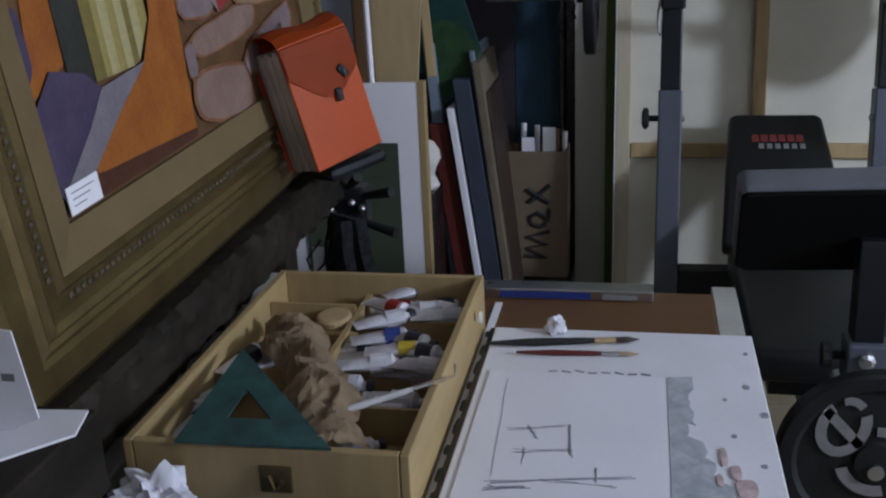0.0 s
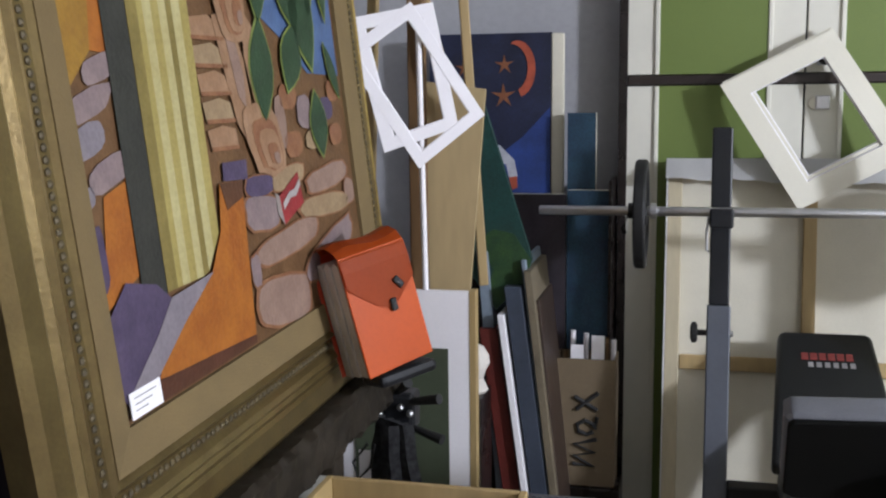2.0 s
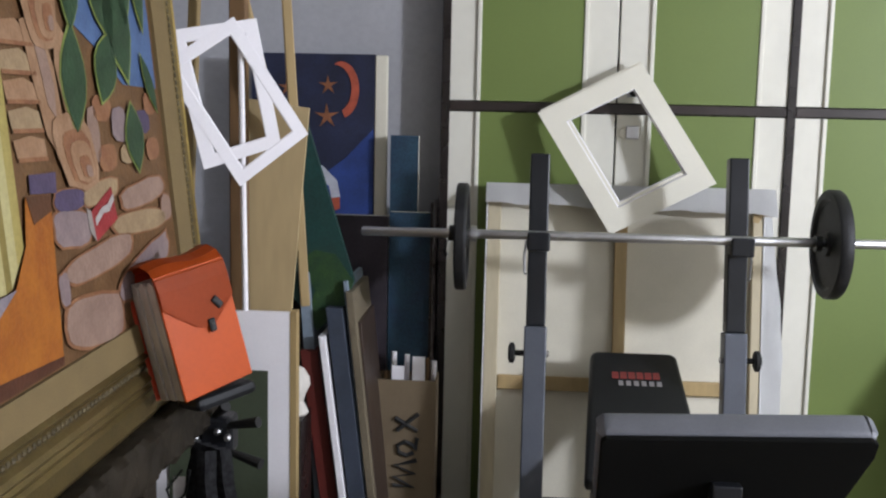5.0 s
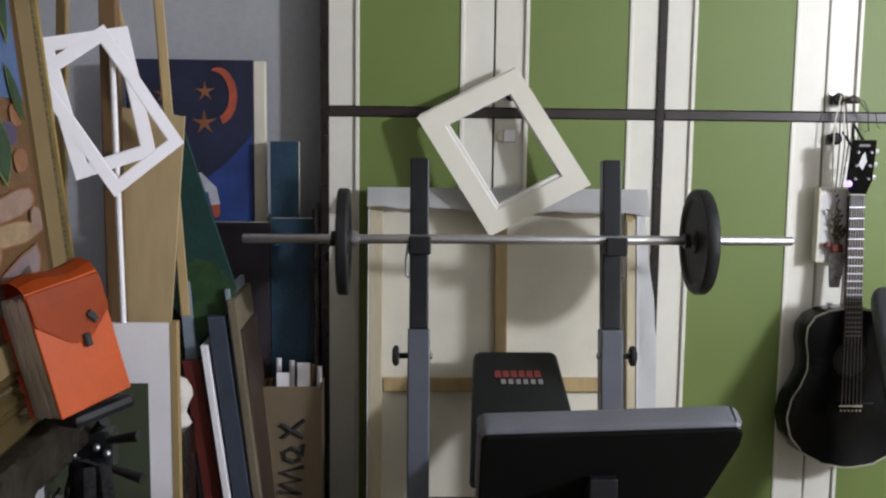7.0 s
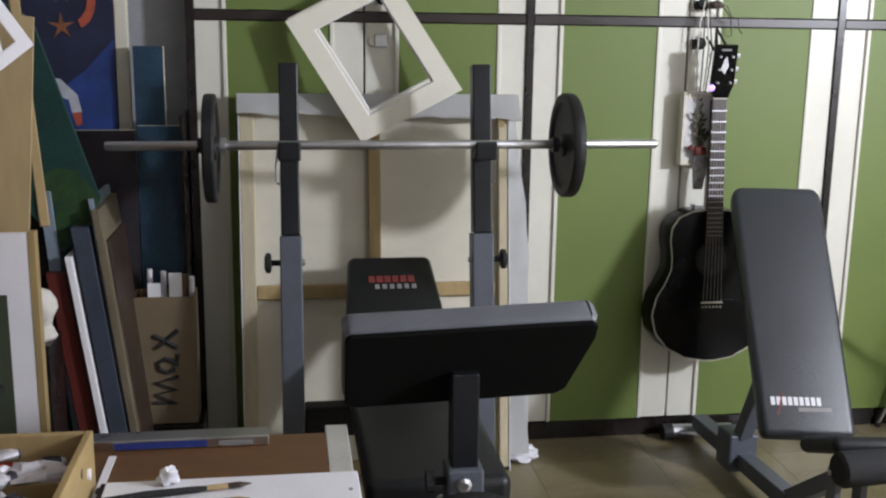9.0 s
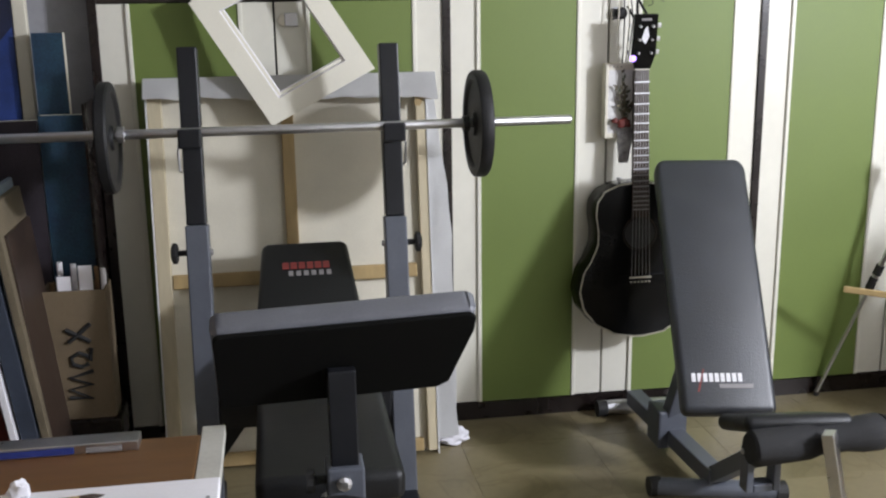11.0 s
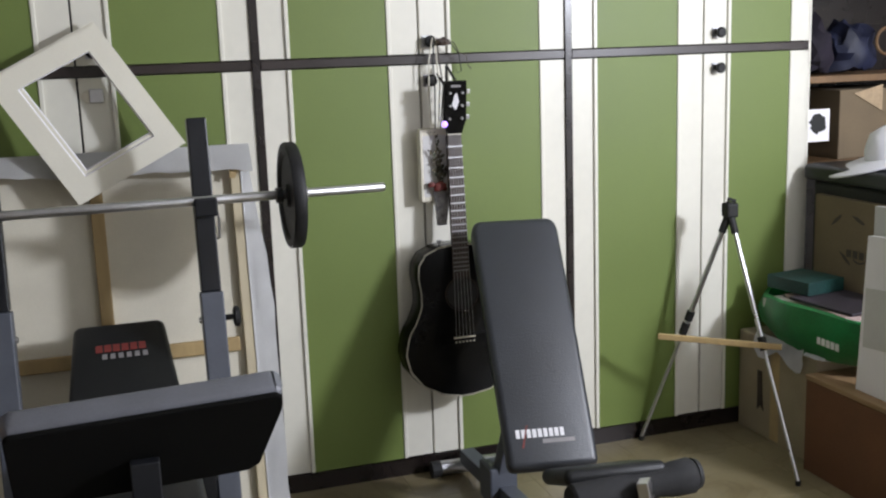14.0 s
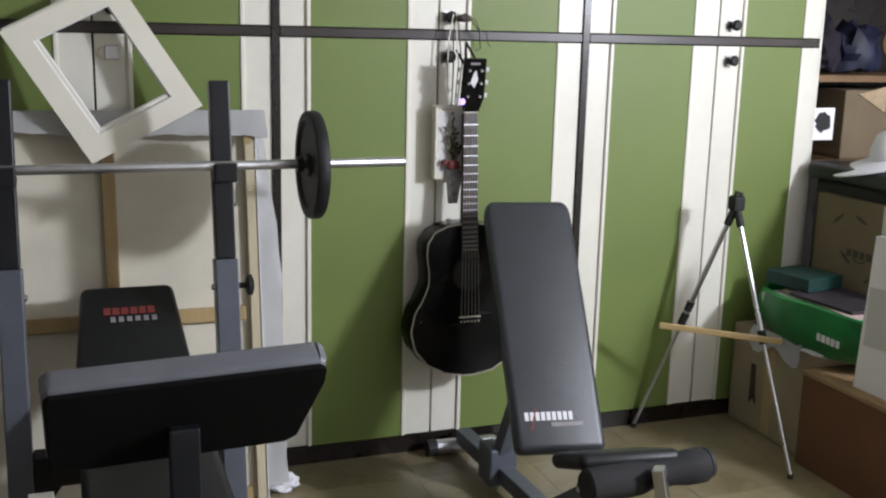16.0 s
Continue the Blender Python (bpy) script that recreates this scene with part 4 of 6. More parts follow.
    for k in range(5):
        v = 0.297 + k * 0.040
        shape([(0.318 - 0.004 * k, v), (0.40, v - 0.004), (0.398 - 0.006 * k, v + 0.026), (0.36, v + 0.034), (0.312 - 0.003 * k, v + 0.030)], (clay2, rock3)[k % 2], 3, "painted_step")
        shape([(0.318 - 0.004 * k, v), (0.40, v - 0.004), (0.40, v + 0.002), (0.318 - 0.004 * k, v + 0.006)], clay, 4, "step_shadow")
    shape([(0.335, 0.252), (0.41, 0.245), (0.415, 0.275), (0.338, 0.278)], violet, 4)
    shape([(0.52, 0.50), (0.60, 0.46), (0.70, 0.395), (0.842, 0.385), (0.842, 0.86), (0.50, 0.86)], sky, 1)
    shape([(0.371, 0.49), (0.42, 0.50), (0.454, 0.424), (0.46, 0.35), (0.43, 0.30), (0.405, 0.33), (0.386, 0.411)], clay2, 4)
    shape([(0.40, 0.47), (0.43, 0.46), (0.445, 0.40), (0.44, 0.35), (0.42, 0.37)], rock1, 5)
    shape([(0.470, 0.50), (0.50, 0.47), (0.505, 0.38), (0.55, 0.30), (0.49, 0.33), (0.47, 0.36), (0.455, 0.43)], clay2, 5)
    for k, (u, v, ru, rv, tn) in enumerate(((0.432, 0.520, 0.048, 0.070, 0.0), (0.486, 0.298, 0.062, 0.060, -0.25))):
        for q, (g, mt) in enumerate(((1.0, clay2), (0.72, clay), (0.55, clay2), (0.30, clay), (0.16, rock1))):
            shape([(x + (y - v) * tn, y) for x, y in blob(u + 0.006 * q, v - 0.008 * q, ru * g, rv * g, 20.0 + k, 16)], mt, 6 + 0.5 * q, "painted_trunk")
    for k, (u, v, a, b) in enumerate(((0.60, 0.36, 0.035, 0.022), (0.66, 0.33, 0.030, 0.030), (0.56, 0.32, 0.02, 0.045), (0.60, 0.28, 0.035, 0.022), (0.76, 0.33, 0.030, 0.022), (0.80, 0.36, 0.028, 0.020), (0.70, 0.28, 0.05, 0.018), (0.79, 0.28, 0.03, 0.02))):
        shape(blob(u, v, a, b, 40.0 + k), (clay, rock2, rock1, clay, violet, clay, rock3)[k % 7], 3)
    # dry stone wall
    for k, (u, v, a, b, mt, sl) in enumerate(((0.447, 0.230, 0.050, 0.017, violet, -0.05), (0.555, 0.230, 0.066, 0.018, rock3, 0.05), (0.722, 0.209, 0.098, 0.021, rock1, 0.05), (0.698, 0.162, 0.112, 0.019, rock3, -0.06), (0.445, 0.188, 0.060, 0.029, rock2, -0.12), (0.530, 0.128, 0.122, 0.023, rock1, 0.06), (0.693, 0.083, 0.118, 0.028, rock2, 0.22), (0.482, 0.038, 0.100, 0.040, rock1, -0.10), (0.660, 0.022, 0.024, 0.020, rock2, 0.0), (0.395, 0.105, 0.016, 0.026, rock2, 0.0), (0.815, 0.170, 0.024, 0.024, rock1, 0.0), (0.76, 0.018, 0.07, 0.022, rock3, 0.1))):
        shape([(x, y + (x - u) * sl) for x, y in blob(u, v, a * 1.04, b * 1.08, 60.0 + k, 18)], clay, 3.6, "stone_edge")
        shape([(x, y + (x - u) * sl) for x, y in blob(u, v, a * 0.96, b * 0.94, 60.0 + k, 18)], mt, 4.4, "painted_stone")
    # leaves
    for j, (u, v, L, tilt, wd) in enumerate(((0.508, 0.408, 0.165, 172, 0.040), (0.628, 0.424, 0.125, 152, 0.038), (0.710, 0.305, 0.115, 182, 0.036), (0.690, 0.500, 0.20, 192, 0.050), (0.800, 0.395, 0.11, 205, 0.016), (0.64, 0.54, 0.16, 200, 0.040), (0.73, 0.62, 0.26, 178, 0.046), (0.53, 0.545, 0.13, 170, 0.030), (0.79, 0.60, 0.22, 185, 0.030), (0.60, 0.64, 0.24, 190, 0.042))):
        for grow, mt, lay in ((1.10, leafl, 6), (1.0, leaf, 7)):
            mr = Matrix.Rotation(radians(tilt), 2)
            pts = []
            for q in range(13):
                t = q / 6
                s = t if t <= 1 else 2 - t
                side = 1 if t <= 1 else -1
                d = mr @ Vector((side * wd * grow * math.sin(math.pi * s), (s - 0.5) * L * grow))
                pts.append((u + d.x, v + d.y))
            shape(pts[:-1], mt, lay, "painted_leaf")
    # small red and white carton
    shape([(0.515, 0.156), (0.599, 0.180), (0.590, 0.234), (0.508, 0.204)], paint("carton_red", (0.40, 0.045, 0.05)), 6, "painted_carton")
    shape([(0.518, 0.180), (0.548, 0.196), (0.570, 0.196), (0.592, 0.212), (0.590, 0.222), (0.566, 0.208), (0.545, 0.206), (0.517, 0.192)], paint("carton_white", (0.55, 0.5, 0.48)), 7, "painted_carton_band")
    shape([(0.496, 0.175), (0.515, 0.156), (0.508, 0.204), (0.494, 0.212)], paint("carton_side", (0.42, 0.36, 0.33)), 6, "painted_carton_side")
    # linen slip and carved moulding, four lengths each
    lw, gw = 0.0424, 0.109

    def moulding(u0, v0, u1, v1, side, prof, material, name, label=""):
        """A length of frame, mitred: prof gives (out, height) pairs from the inner edge outwards."""
        bm = bmesh.new()
        ends = []
        for e in (0, 1):
            ring = []
            for o, h in prof:
                if side == "b":
                    q = (u0 - o if e == 0 else u1 + o, v0 - o)
                elif side == "t":
                    q = (u0 - o if e == 0 else u1 + o, v1 + o)
                elif side == "l":
                    q = (u0 - o, v0 - o if e == 0 else v1 + o)
                else:
                    q = (u1 + o, v0 - o if e == 0 else v1 + o)
                ring.append(bm.verts.new((q[0], q[1], h)))
            ends.append(ring)
        k = len(prof)
        for i in range(k):
            bm.faces.new((ends[0][i], ends[0][(i + 1) % k], ends[1][(i + 1) % k], ends[1][i]))
        bm.faces.new(ends[0])
        bm.faces.new(ends[1])
        bmesh.ops.transform(bm, matrix=PM, verts=bm.verts)
        return part(name, bm, material, p, label)
    slip_prof = [(0.0, 0.0065), (lw, 0.013), (lw, -0.02), (0.0, -0.02)]
    gold_prof = [(lw, -0.03), (lw, 0.010), (lw + 0.008, 0.017), (lw + 0.014, 0.011), (lw + 0.030, 0.010), (lw + 0.036, 0.016), (lw + 0.044, 0.019), (lw + 0.050, 0.013), (lw + 0.056, 0.016), (lw + 0.064, 0.010), (lw + 0.070, 0.014), (lw + gw - 0.012, 0.013), (lw + gw, 0.002), (lw + gw, -0.03)]
    side_prof = [(lw, -0.03), (lw, 0.008), (lw + 0.008, 0.012), (lw + 0.014, 0.008), (lw + 0.026, 0.007), (lw + 0.034, 0.011), (lw + 0.042, 0.007), (lw + 0.058, -0.004), (lw + 0.058, -0.03)]
    for s in "btlr":
        moulding(U0, V0, U1, V1, s, slip_prof, M["slip"], "linen_slip", "ochre linen slip")
        g = moulding(U0, V0, U1, V1, s, side_prof if s == "r" else gold_prof, M["gold"], "frame_moulding", "carved antique gold moulding")
        # row of carved beads
        long_ = (U1 - U0 if s in "bt" else V1 - V0) + 2 * lw
        cnt = int(long_ / 0.012)
        bm = bmesh.new()
        for i in range(cnt):
            t = -lw + (i + 0.5) * 0.012
            o = lw + 0.022
            c = {"b": (U0 + t, V0 - o), "t": (U0 + t, V1 + o), "l": (U0 - o, V0 + t), "r": (U1 + o, V0 + t)}[s]
            ico = bmesh.ops.create_icosphere(bm, subdivisions=1, radius=0.0050)
            bmesh.ops.scale(bm, vec=(1.1, 1.1, 0.7), verts=ico["verts"])
            bmesh.ops.translate(bm, vec=(c[0], c[1], 0.0105 if s != 'r' else 0.0075), verts=ico["verts"])
        bmesh.ops.transform(bm, matrix=PM, verts=bm.verts)
        part("carved_beading", bm, M["golddark"], g, "row of small carved beads")
        if s == "r":
            moulding(U0, V0, U1, V1, s, [(lw + 0.0585, -0.04), (lw + 0.0585, -0.010), (lw + 0.063, -0.008), (lw + 0.068, -0.002), (lw + 0.073, 0.0), (lw + 0.076, -0.006), (lw + 0.076, -0.04)], M["goldshine"], "polished_edge", "bright gold outer edge")
    # label card tucked into the corner
    part("label_card", box(0.006, 0.068, 0.006, 0.036, 0.0068, 0.0082, m=PM), M["whitecard"], p, "white label card")
    for k in range(3):
        part("card_line", box(0.014, 0.058 - 0.010 * k, 0.028 - 0.007 * k, 0.0292 - 0.007 * k, 0.0083, 0.0086, m=PM), M["greyprint"], p, "faint print line")
    return p


framed_painting()


def carved_beam():
    """The rough carved bar that the painting stands on."""
    bm = bmesh.new()
    n, seg = 170, 20
    rings = []
    low = PO - PV * (0.1514 * PS)
    a, b = low + PU * (-0.40), low + PU * 0.92
    for k in range(n + 1):
        c = a.lerp(b, k / n) + Vector((0, 0, -0.047)) + PN * 0.002
        ring = []
        for j in range(seg):
            t = 2 * math.pi * j / seg
            x, z = math.cos(t), math.sin(t)
            q = max(abs(x), abs(z))
            r = 0.045 * (1 + 0.18 * noise.noise(Vector((k * 0.19, j * 0.63, 0))) + 0.24 * abs(noise.noise(Vector((k * 0.30, j * 1.1, 7)))) - 0.10 * abs(noise.noise(Vector((k * 0.7, j * 1.6, 3)))))
            ring.append(bm.verts.new(c + PN * (x / q * r * 0.9) + Vector((0, 0, min(z / q * r, 0.045)))))
        rings.append(ring)
    for q, s in zip(rings, rings[1:]):
        for j in range(seg):
            bm.faces.new((q[j], q[(j + 1) % seg], s[(j + 1) % seg], s[j]))
    bm.faces.new(rings[0][::-1])
    bm.faces.new(rings[-1])
    return bm


shelf = thing("carved_ledge", (-1.46, -1.7, 0), "dark carved wooden ledge under the painting", "ledge")
part("ledge_bar", carved_beam(), M["darkwood"], shelf, "rough carved dark wood", True)
for y in (-2.5, -1.6, -1.30):
    part("ledge_leg", box(-1.56, -1.49, y - 0.03, y + 0.03, 0.0, 0.69, 0.005), M["darkwood"], shelf)

tagged(part("dark_curtain", box(-1.995, -1.93, -3.0, -1.70, 0.0, 2.3, 0.01), M["darkcloth"]), "dark violet cloth hanging on the wall", "curtain")

# ---- easel mast and what stands by it ----
e = thing("studio_easel", (-1.45, -0.9, 0), "brown wooden studio easel with a mast and slanting struts", "easel")
part("mast", box(-1.447, -1.409, -0.905, -0.875, 0.0, 2.1, 0.003), M["postwood"], e, "brown wooden mast")
for p, q in (((-1.62, -0.80, 0.0), (-1.53, -0.80, 2.2)), ((-1.30, -0.78, 0.9), (-1.375, -0.80, 2.1)), ((-1.36, -0.80, 1.3), (-1.50, -0.82, 1.85))):
    part("strut", square_bar(p, q, 0.03, 0.022), M["pine"], e, "pine strut")
part("cross_rail", box(-1.62, -1.35, -0.873, -0.85, 1.76, 1.80, 0.003), M["postwood"], e)

tagged(part("white_rod", tube([(-1.405, -0.928, 0.9125), (-1.414, -0.928, 1.512)], 0.0065, 10), M["whitecard"]), "thin white rod standing on the picture's edge", "rod")
mount("paper_mount", [(-1.552, 1.518), (-1.379, 1.552), (-1.328, 1.280), (-1.484, 1.226)], 0.026, 0.002, M["whitecard"], -0.9520, "thin white paper window mount hung on the rod", "mount", 0.0, "white window mounts", 0.36)
mount("paper_mount", [(-1.568, 1.446), (-1.424, 1.553), (-1.272, 1.306), (-1.412, 1.190)], 0.024, 0.002, M["whitecard"], -0.9470, "thin white paper window mount hung askew behind the other", "mount", 0.0, "white window mounts", 0.36)
tagged(part("plywood_sheet", prism([(-1.427, 1.383), (-1.278, 1.363), (-1.319, 0.88), (-1.412, 0.88)], 0.012, 0, pose(0, -0.845, 0, 90)), M["ply"]), "tapered pale plywood sheet standing on edge", "board")

w = thing("mounted_picture", (-1.45, -0.92, 0), "picture with a white mount and moss green centre standing on end", "picture")
part("mount_board", box(-1.62, -1.303, -0.935, -0.921, 0.33, 0.912), M["whitecard"], w, "white mount")
part("picture_face", box(-1.58, -1.352, -0.9385, -0.9355, 0.33, 0.778), M["mossgreen"], w, "moss green centre")
part("wood_edge", box(-1.3025, -1.288, -0.936, -0.905, 0.30, 0.914), M["pine"], w, "thin wooden edge")
part("picture_stand", box(-1.62, -1.29, -0.915, -0.88, 0.0, 0.328), M["darkwood"], w)

# ---- orange document folder ----
def folder():
    f = thing("document_folder", (-1.35, -1.42, 0.85), "orange plastic document folder with a flap and black clips", "folder")
    m = Matrix.Translation((-1.368, -1.47, 0.853)) @ Euler((radians(-10), radians(-10), radians(55))).to_matrix().to_4x4()
    W, H, T = 0.150, 0.222, 0.084
    part("front_cover", box(0.0, W, -0.004, 0.0, 0.0, H, 0.0015, 1, m), M["orange"], f, "orange front cover")
    part("back_cover", box(0.0, W, T, T + 0.004, 0.0, H + 0.004, 0.0015, 1, m), M["orangedark"], f, "orange back cover")
    part("spine", box(W - 0.003, W, 0.0, T, 0.0, H, m=m), M["orangedark"], f)
    for k in range(9):
        y = 0.004 + k * (T - 0.008) / 9
        part("page_block", box(0.001 + 0.002 * (k % 3), W - 0.006, y, y + (T - 0.012) / 9, 0.002, H - 0.012 + 0.004 * math.sin(k * 2), m=m), M["pages"], f, "stack of grey and cream sheets")
    # the flap springs from the back cover, arches over the sheets and folds down in front
    arch = [(T + 0.004, H - 0.004), (T * 0.92, H + 0.012), (T * 0.66, H + 0.022), (T * 0.36, H + 0.022), (T * 0.10, H + 0.012), (-0.006, H - 0.006), (-0.0085, H - 0.030), (-0.0085, H - 0.055)]
    bm = bmesh.new()
    rows = [[bm.verts.new((0.001 + (W - 0.002) * k / 10, y, z + 0.004 * math.sin(k * 0.7) * (y > 0))) for k in range(11)] for y, z in arch]
    tip = []
    for k in range(11):
        e = 1 - abs(k - 5.5) / 5.5
        tip.append(bm.verts.new((0.001 + (W - 0.002) * k / 10, -0.0080, H - 0.058 - 0.052 * min(1.0, e * 1.25))))
    rows.append(tip)
    for q, r_ in zip(rows, rows[1:]):
        for k in range(10):
            bm.faces.new((q[k], q[k + 1], r_[k + 1], r_[k]))
    bmesh.ops.solidify(bm, geom=bm.faces[:], thickness=0.0018)
    bmesh.ops.transform(bm, matrix=m, verts=bm.verts)
    part("flap", bm, M["orange"], f, "arched orange flap")
    for a, b, r in ((0.088, 0.112, 0), (0.110, 0.148, 35)):
        c = part("clip", box(-0.007, 0.007, -0.014, -0.008, -0.012, 0.012, 0.003, m=m @ pose(a, 0, b, 0, -r)), M["rubber"], f, "black plastic clip")
        part("clip_slot", box(-0.003, 0.003, -0.0155, -0.0142, -0.006, 0.003, m=m @ pose(a, 0, b, 0, -r)), M["blacktube"], c)


folder()
tagged(part("folder_shelf", box(0.04, 0.176, 0.0, 0.070, -0.028, -0.002, 0.012, m=Matrix.Translation((-1.378, -1.47, 0.846)) @ Euler((radians(-4), radians(-6), radians(55))).to_matrix().to_4x4()), M["blacktube"]), "rounded dark shelf arm holding the folder", "shelf")

# ---- black photo tripod draped with cloth straps ----
def draped_stand():
    t = thing("tripod_stand", (-1.40, -1.18, 0), "black folded tripod head with levers and patterned cloth straps", "tripod")
    cx, cy, cz = -1.395, -1.18, 0.70
    part("column", tube([(cx, cy, 0.0), (cx, cy, 0.73)], 0.014, 12), M["blacktube"], t)
    part("head", box(cx - 0.035, cx + 0.035, cy - 0.03, cy + 0.03, cz - 0.03, cz + 0.05, 0.010), M["blacktube"], t, "black tripod head")
    for a, b in (((-0.02, 0.04), (-0.10, 0.045)), ((0.02, 0.03), (0.095, 0.05)), ((0.02, -0.02), (0.10, -0.035)), ((-0.02, 0.0), (-0.09, -0.01)), ((0.0, 0.05), (0.03, 0.08))):
        part("lever", tube([(cx + a[0], cy - 0.02, cz + a[1]), (cx + b[0], cy - 0.05, cz + b[1])], 0.008, 10, True, [0.007, 0.011]), M["rubber"], t, "black lever handle")
    for a in (0.03, -0.035, 0.01):
        part("bolt", lathe([(0.007, 0), (0.007, 0.008), (0.003, 0.011)], pose(cx + a, cy - 0.035, cz + 0.03 - abs(a) * 0.6, 90), 10), M["steel"], t, "bright metal bolt")
    for k, (x, s) in enumerate(((-0.06, -0.35), (-0.02, -0.12), (0.03, 0.14), (0.065, 0.3), (0.0, 0.05))):
        bm = bmesh.new()
        rows = []
        for i in range(13):
            z = cz + 0.0 - i * 0.032
            xx = cx + x * 0.4 + s * 0.16 * i / 12 + 0.006 * noise.noise(Vector((i * 0.8, k, 0)))
            yy = cy - 0.035 - 0.012 * k + 0.01 * noise.noise(Vector((k, i * 0.6, 0)))
            rows.append([bm.verts.new((xx - 0.020, yy, z)), bm.verts.new((xx, yy - 0.008, z)), bm.verts.new((xx + 0.020, yy, z))])
        for q, r in zip(rows, rows[1:]):
            for j in range(2):
                bm.faces.new((q[j], r[j], r[j + 1], q[j + 1]))
        bmesh.ops.solidify(bm, geom=bm.faces[:], thickness=0.004)
        part("cloth_strap", bm, M["cloth"], t, "dark patterned cloth strap", True)
    part("wire_loop", tube([(cx - 0.055, cy - 0.06, cz - 0.05), (cx - 0.085, cy - 0.065, cz - 0.09), (cx - 0.075, cy - 0.065, cz - 0.125), (cx - 0.05, cy - 0.06, cz - 0.10), (cx - 0.04, cy - 0.06, cz - 0.05)], 0.003, 8), M["rubber"], t)
    part("white_tag", box(cx - 0.075, cx - 0.05, cy - 0.058, cy - 0.056, cz - 0.125, cz - 0.065), M["whitecard"], t, "white paper tag")


draped_stand()

# ---- stacked canvases by the grey wall ----
def night_painting():
    p = thing("night_painting", (-1.4, -0.03, 1.0), "unframed painting of a red moon and stars over blue", "painting")
    m = pose(0, -0.03, 0, 90)
    c = part("canvas", box(-1.62, -1.243, -0.03, 0.0, 1.03, 1.532), M["navy"], p, "dark navy canvas")
    part("canvas_side", box(-1.2425, -1.205, -0.028, 0.0, 1.03, 1.530, 0.004), M["linen"], p, "stretched canvas edge")

    def daub(pts, mt, layer, name="painted_shape"):
        part(name, prism(pts, 0.0006, 0, pose(0, -0.0305 - 0.0008 * layer, 0, 90)), mt, c)
    daub([(-1.245, 1.31), (-1.245, 1.032), (-1.60, 1.032), (-1.60, 1.16), (-1.48, 1.19), (-1.41, 1.16), (-1.33, 1.22)], M["ultra"], 1, "painted_sea")
    arc = [(-1.345 + 0.055 * math.cos(radians(a)), 1.425 + 0.085 * math.sin(radians(a))) for a in range(-78, 105, 13)]
    arc += [(-1.365 + 0.052 * math.cos(radians(a)), 1.428 + 0.072 * math.sin(radians(a))) for a in range(92, -70, -13)]
    daub(arc, M["moonred"], 2, "painted_moon")
    for x, z, r in ((-1.385, 1.438, 0.032), (-1.388, 1.345, 0.040), (-1.51, 1.43, 0.030)):
        pts = [(x + (r if k % 2 == 0 else r * 0.28) * math.cos(radians(20 + 36 * k)), z + (r if k % 2 == 0 else r * 0.28) * math.sin(radians(20 + 36 * k))) for k in range(10)]
        daub(pts, M["stargold"], 2, "painted_star")
    daub([(-1.46, 1.205), (-1.40, 1.195), (-1.355, 1.15), (-1.345, 1.10), (-1.372, 1.095), (-1.38, 1.135), (-1.42, 1.15), (-1.45, 1.145)], M["swanwhite"], 2, "painted_bird")
    daub([(-1.372, 1.097), (-1.347, 1.10), (-1.345, 1.065), (-1.362, 1.058)], M["moonred"], 3, "painted_beak")
    part("support", box(-1.60, -1.22, -0.028, 0.09, 0.0, 1.028), M["darkwood"], p, "stack under the painting")


night_painting()
for nm, b_, mt, lb in (
    ("blue_canvas", (-1.186, -1.102, -0.085, -0.045, 0.0, 1.293), "tealblue", "tall narrow teal blue painted canvas leaning on the wall"),
    ("blue_canvas", (-1.180, -1.058, -0.135, -0.095, 0.0, 1.068), "tealblue", "shorter teal blue painted canvas in front"),
    ("purple_canvas", (-1.40, -1.183, -0.135, -0.095, 0.0, 1.055), "purple", "dark purple painted canvas standing on the floor"),
    # black strip put in for the shade of the gap by the wardrobe
    ("gap_shade_strip", (-1.056, -1.048, -0.16, 0.05, 0.0, 1.10), "black", "thin black strip standing in for the shaded gap beside the wardrobe"),
):
    cv = thing(nm, ((b_[0] + b_[1]) / 2, b_[2], 0), lb, "canvas", "stacked canvases")
    part("painted_face", box(b_[0], b_[1], b_[2], b_[2] + 0.003, b_[4], b_[5]), M[mt], cv)
    part("stretcher", box(b_[0] + 0.001, b_[1] - 0.001, b_[2] + 0.0035, b_[3], b_[4], b_[5] - 0.001), M["linen" if mt != "black" else "black"], cv)
g = thing("green_painting", (-1.40, -0.42, 0.0), "dark teal and leaf green painted canvas leaning sideways", "painting")
part("canvas", prism([(-1.44, 1.40), (-1.376, 1.36), (-1.235, 0.91), (-1.255, 0.845), (-1.334, 0.768), (-1.45, 0.93)], 0.02, 0, pose(0, -0.43, 0, 90)), M["tealgreen"], g, "dark teal canvas")
part("painted_leaves", prism([(-1.385, 0.96), (-1.34, 0.99), (-1.285, 0.98), (-1.236, 0.908), (-1.256, 0.845), (-1.334, 0.770), (-1.36, 0.81), (-1.34, 0.88)], 0.001, 0, pose(0, -0.4505, 0, 90)), M["leafgreen"], g, "leaf green brushwork")
part("support", box(-1.46, -1.36, -0.425, -0.39, 0.0, 0.9), M["black"], g)


def slanted(name, xb, xt, zt, t, y0, y1, mt, label):
    """A board on its edge, leaning sideways: xb at the floor, xt at the top."""
    m = pose(0, y1, 0, 90)
    return tagged(part(name, prism([(xb, 0.0), (xb + t, 0.0), (xt + t, zt), (xt, zt)], y1 - y0, 0.002, m), M[mt]), label, "board", "leaning boards")


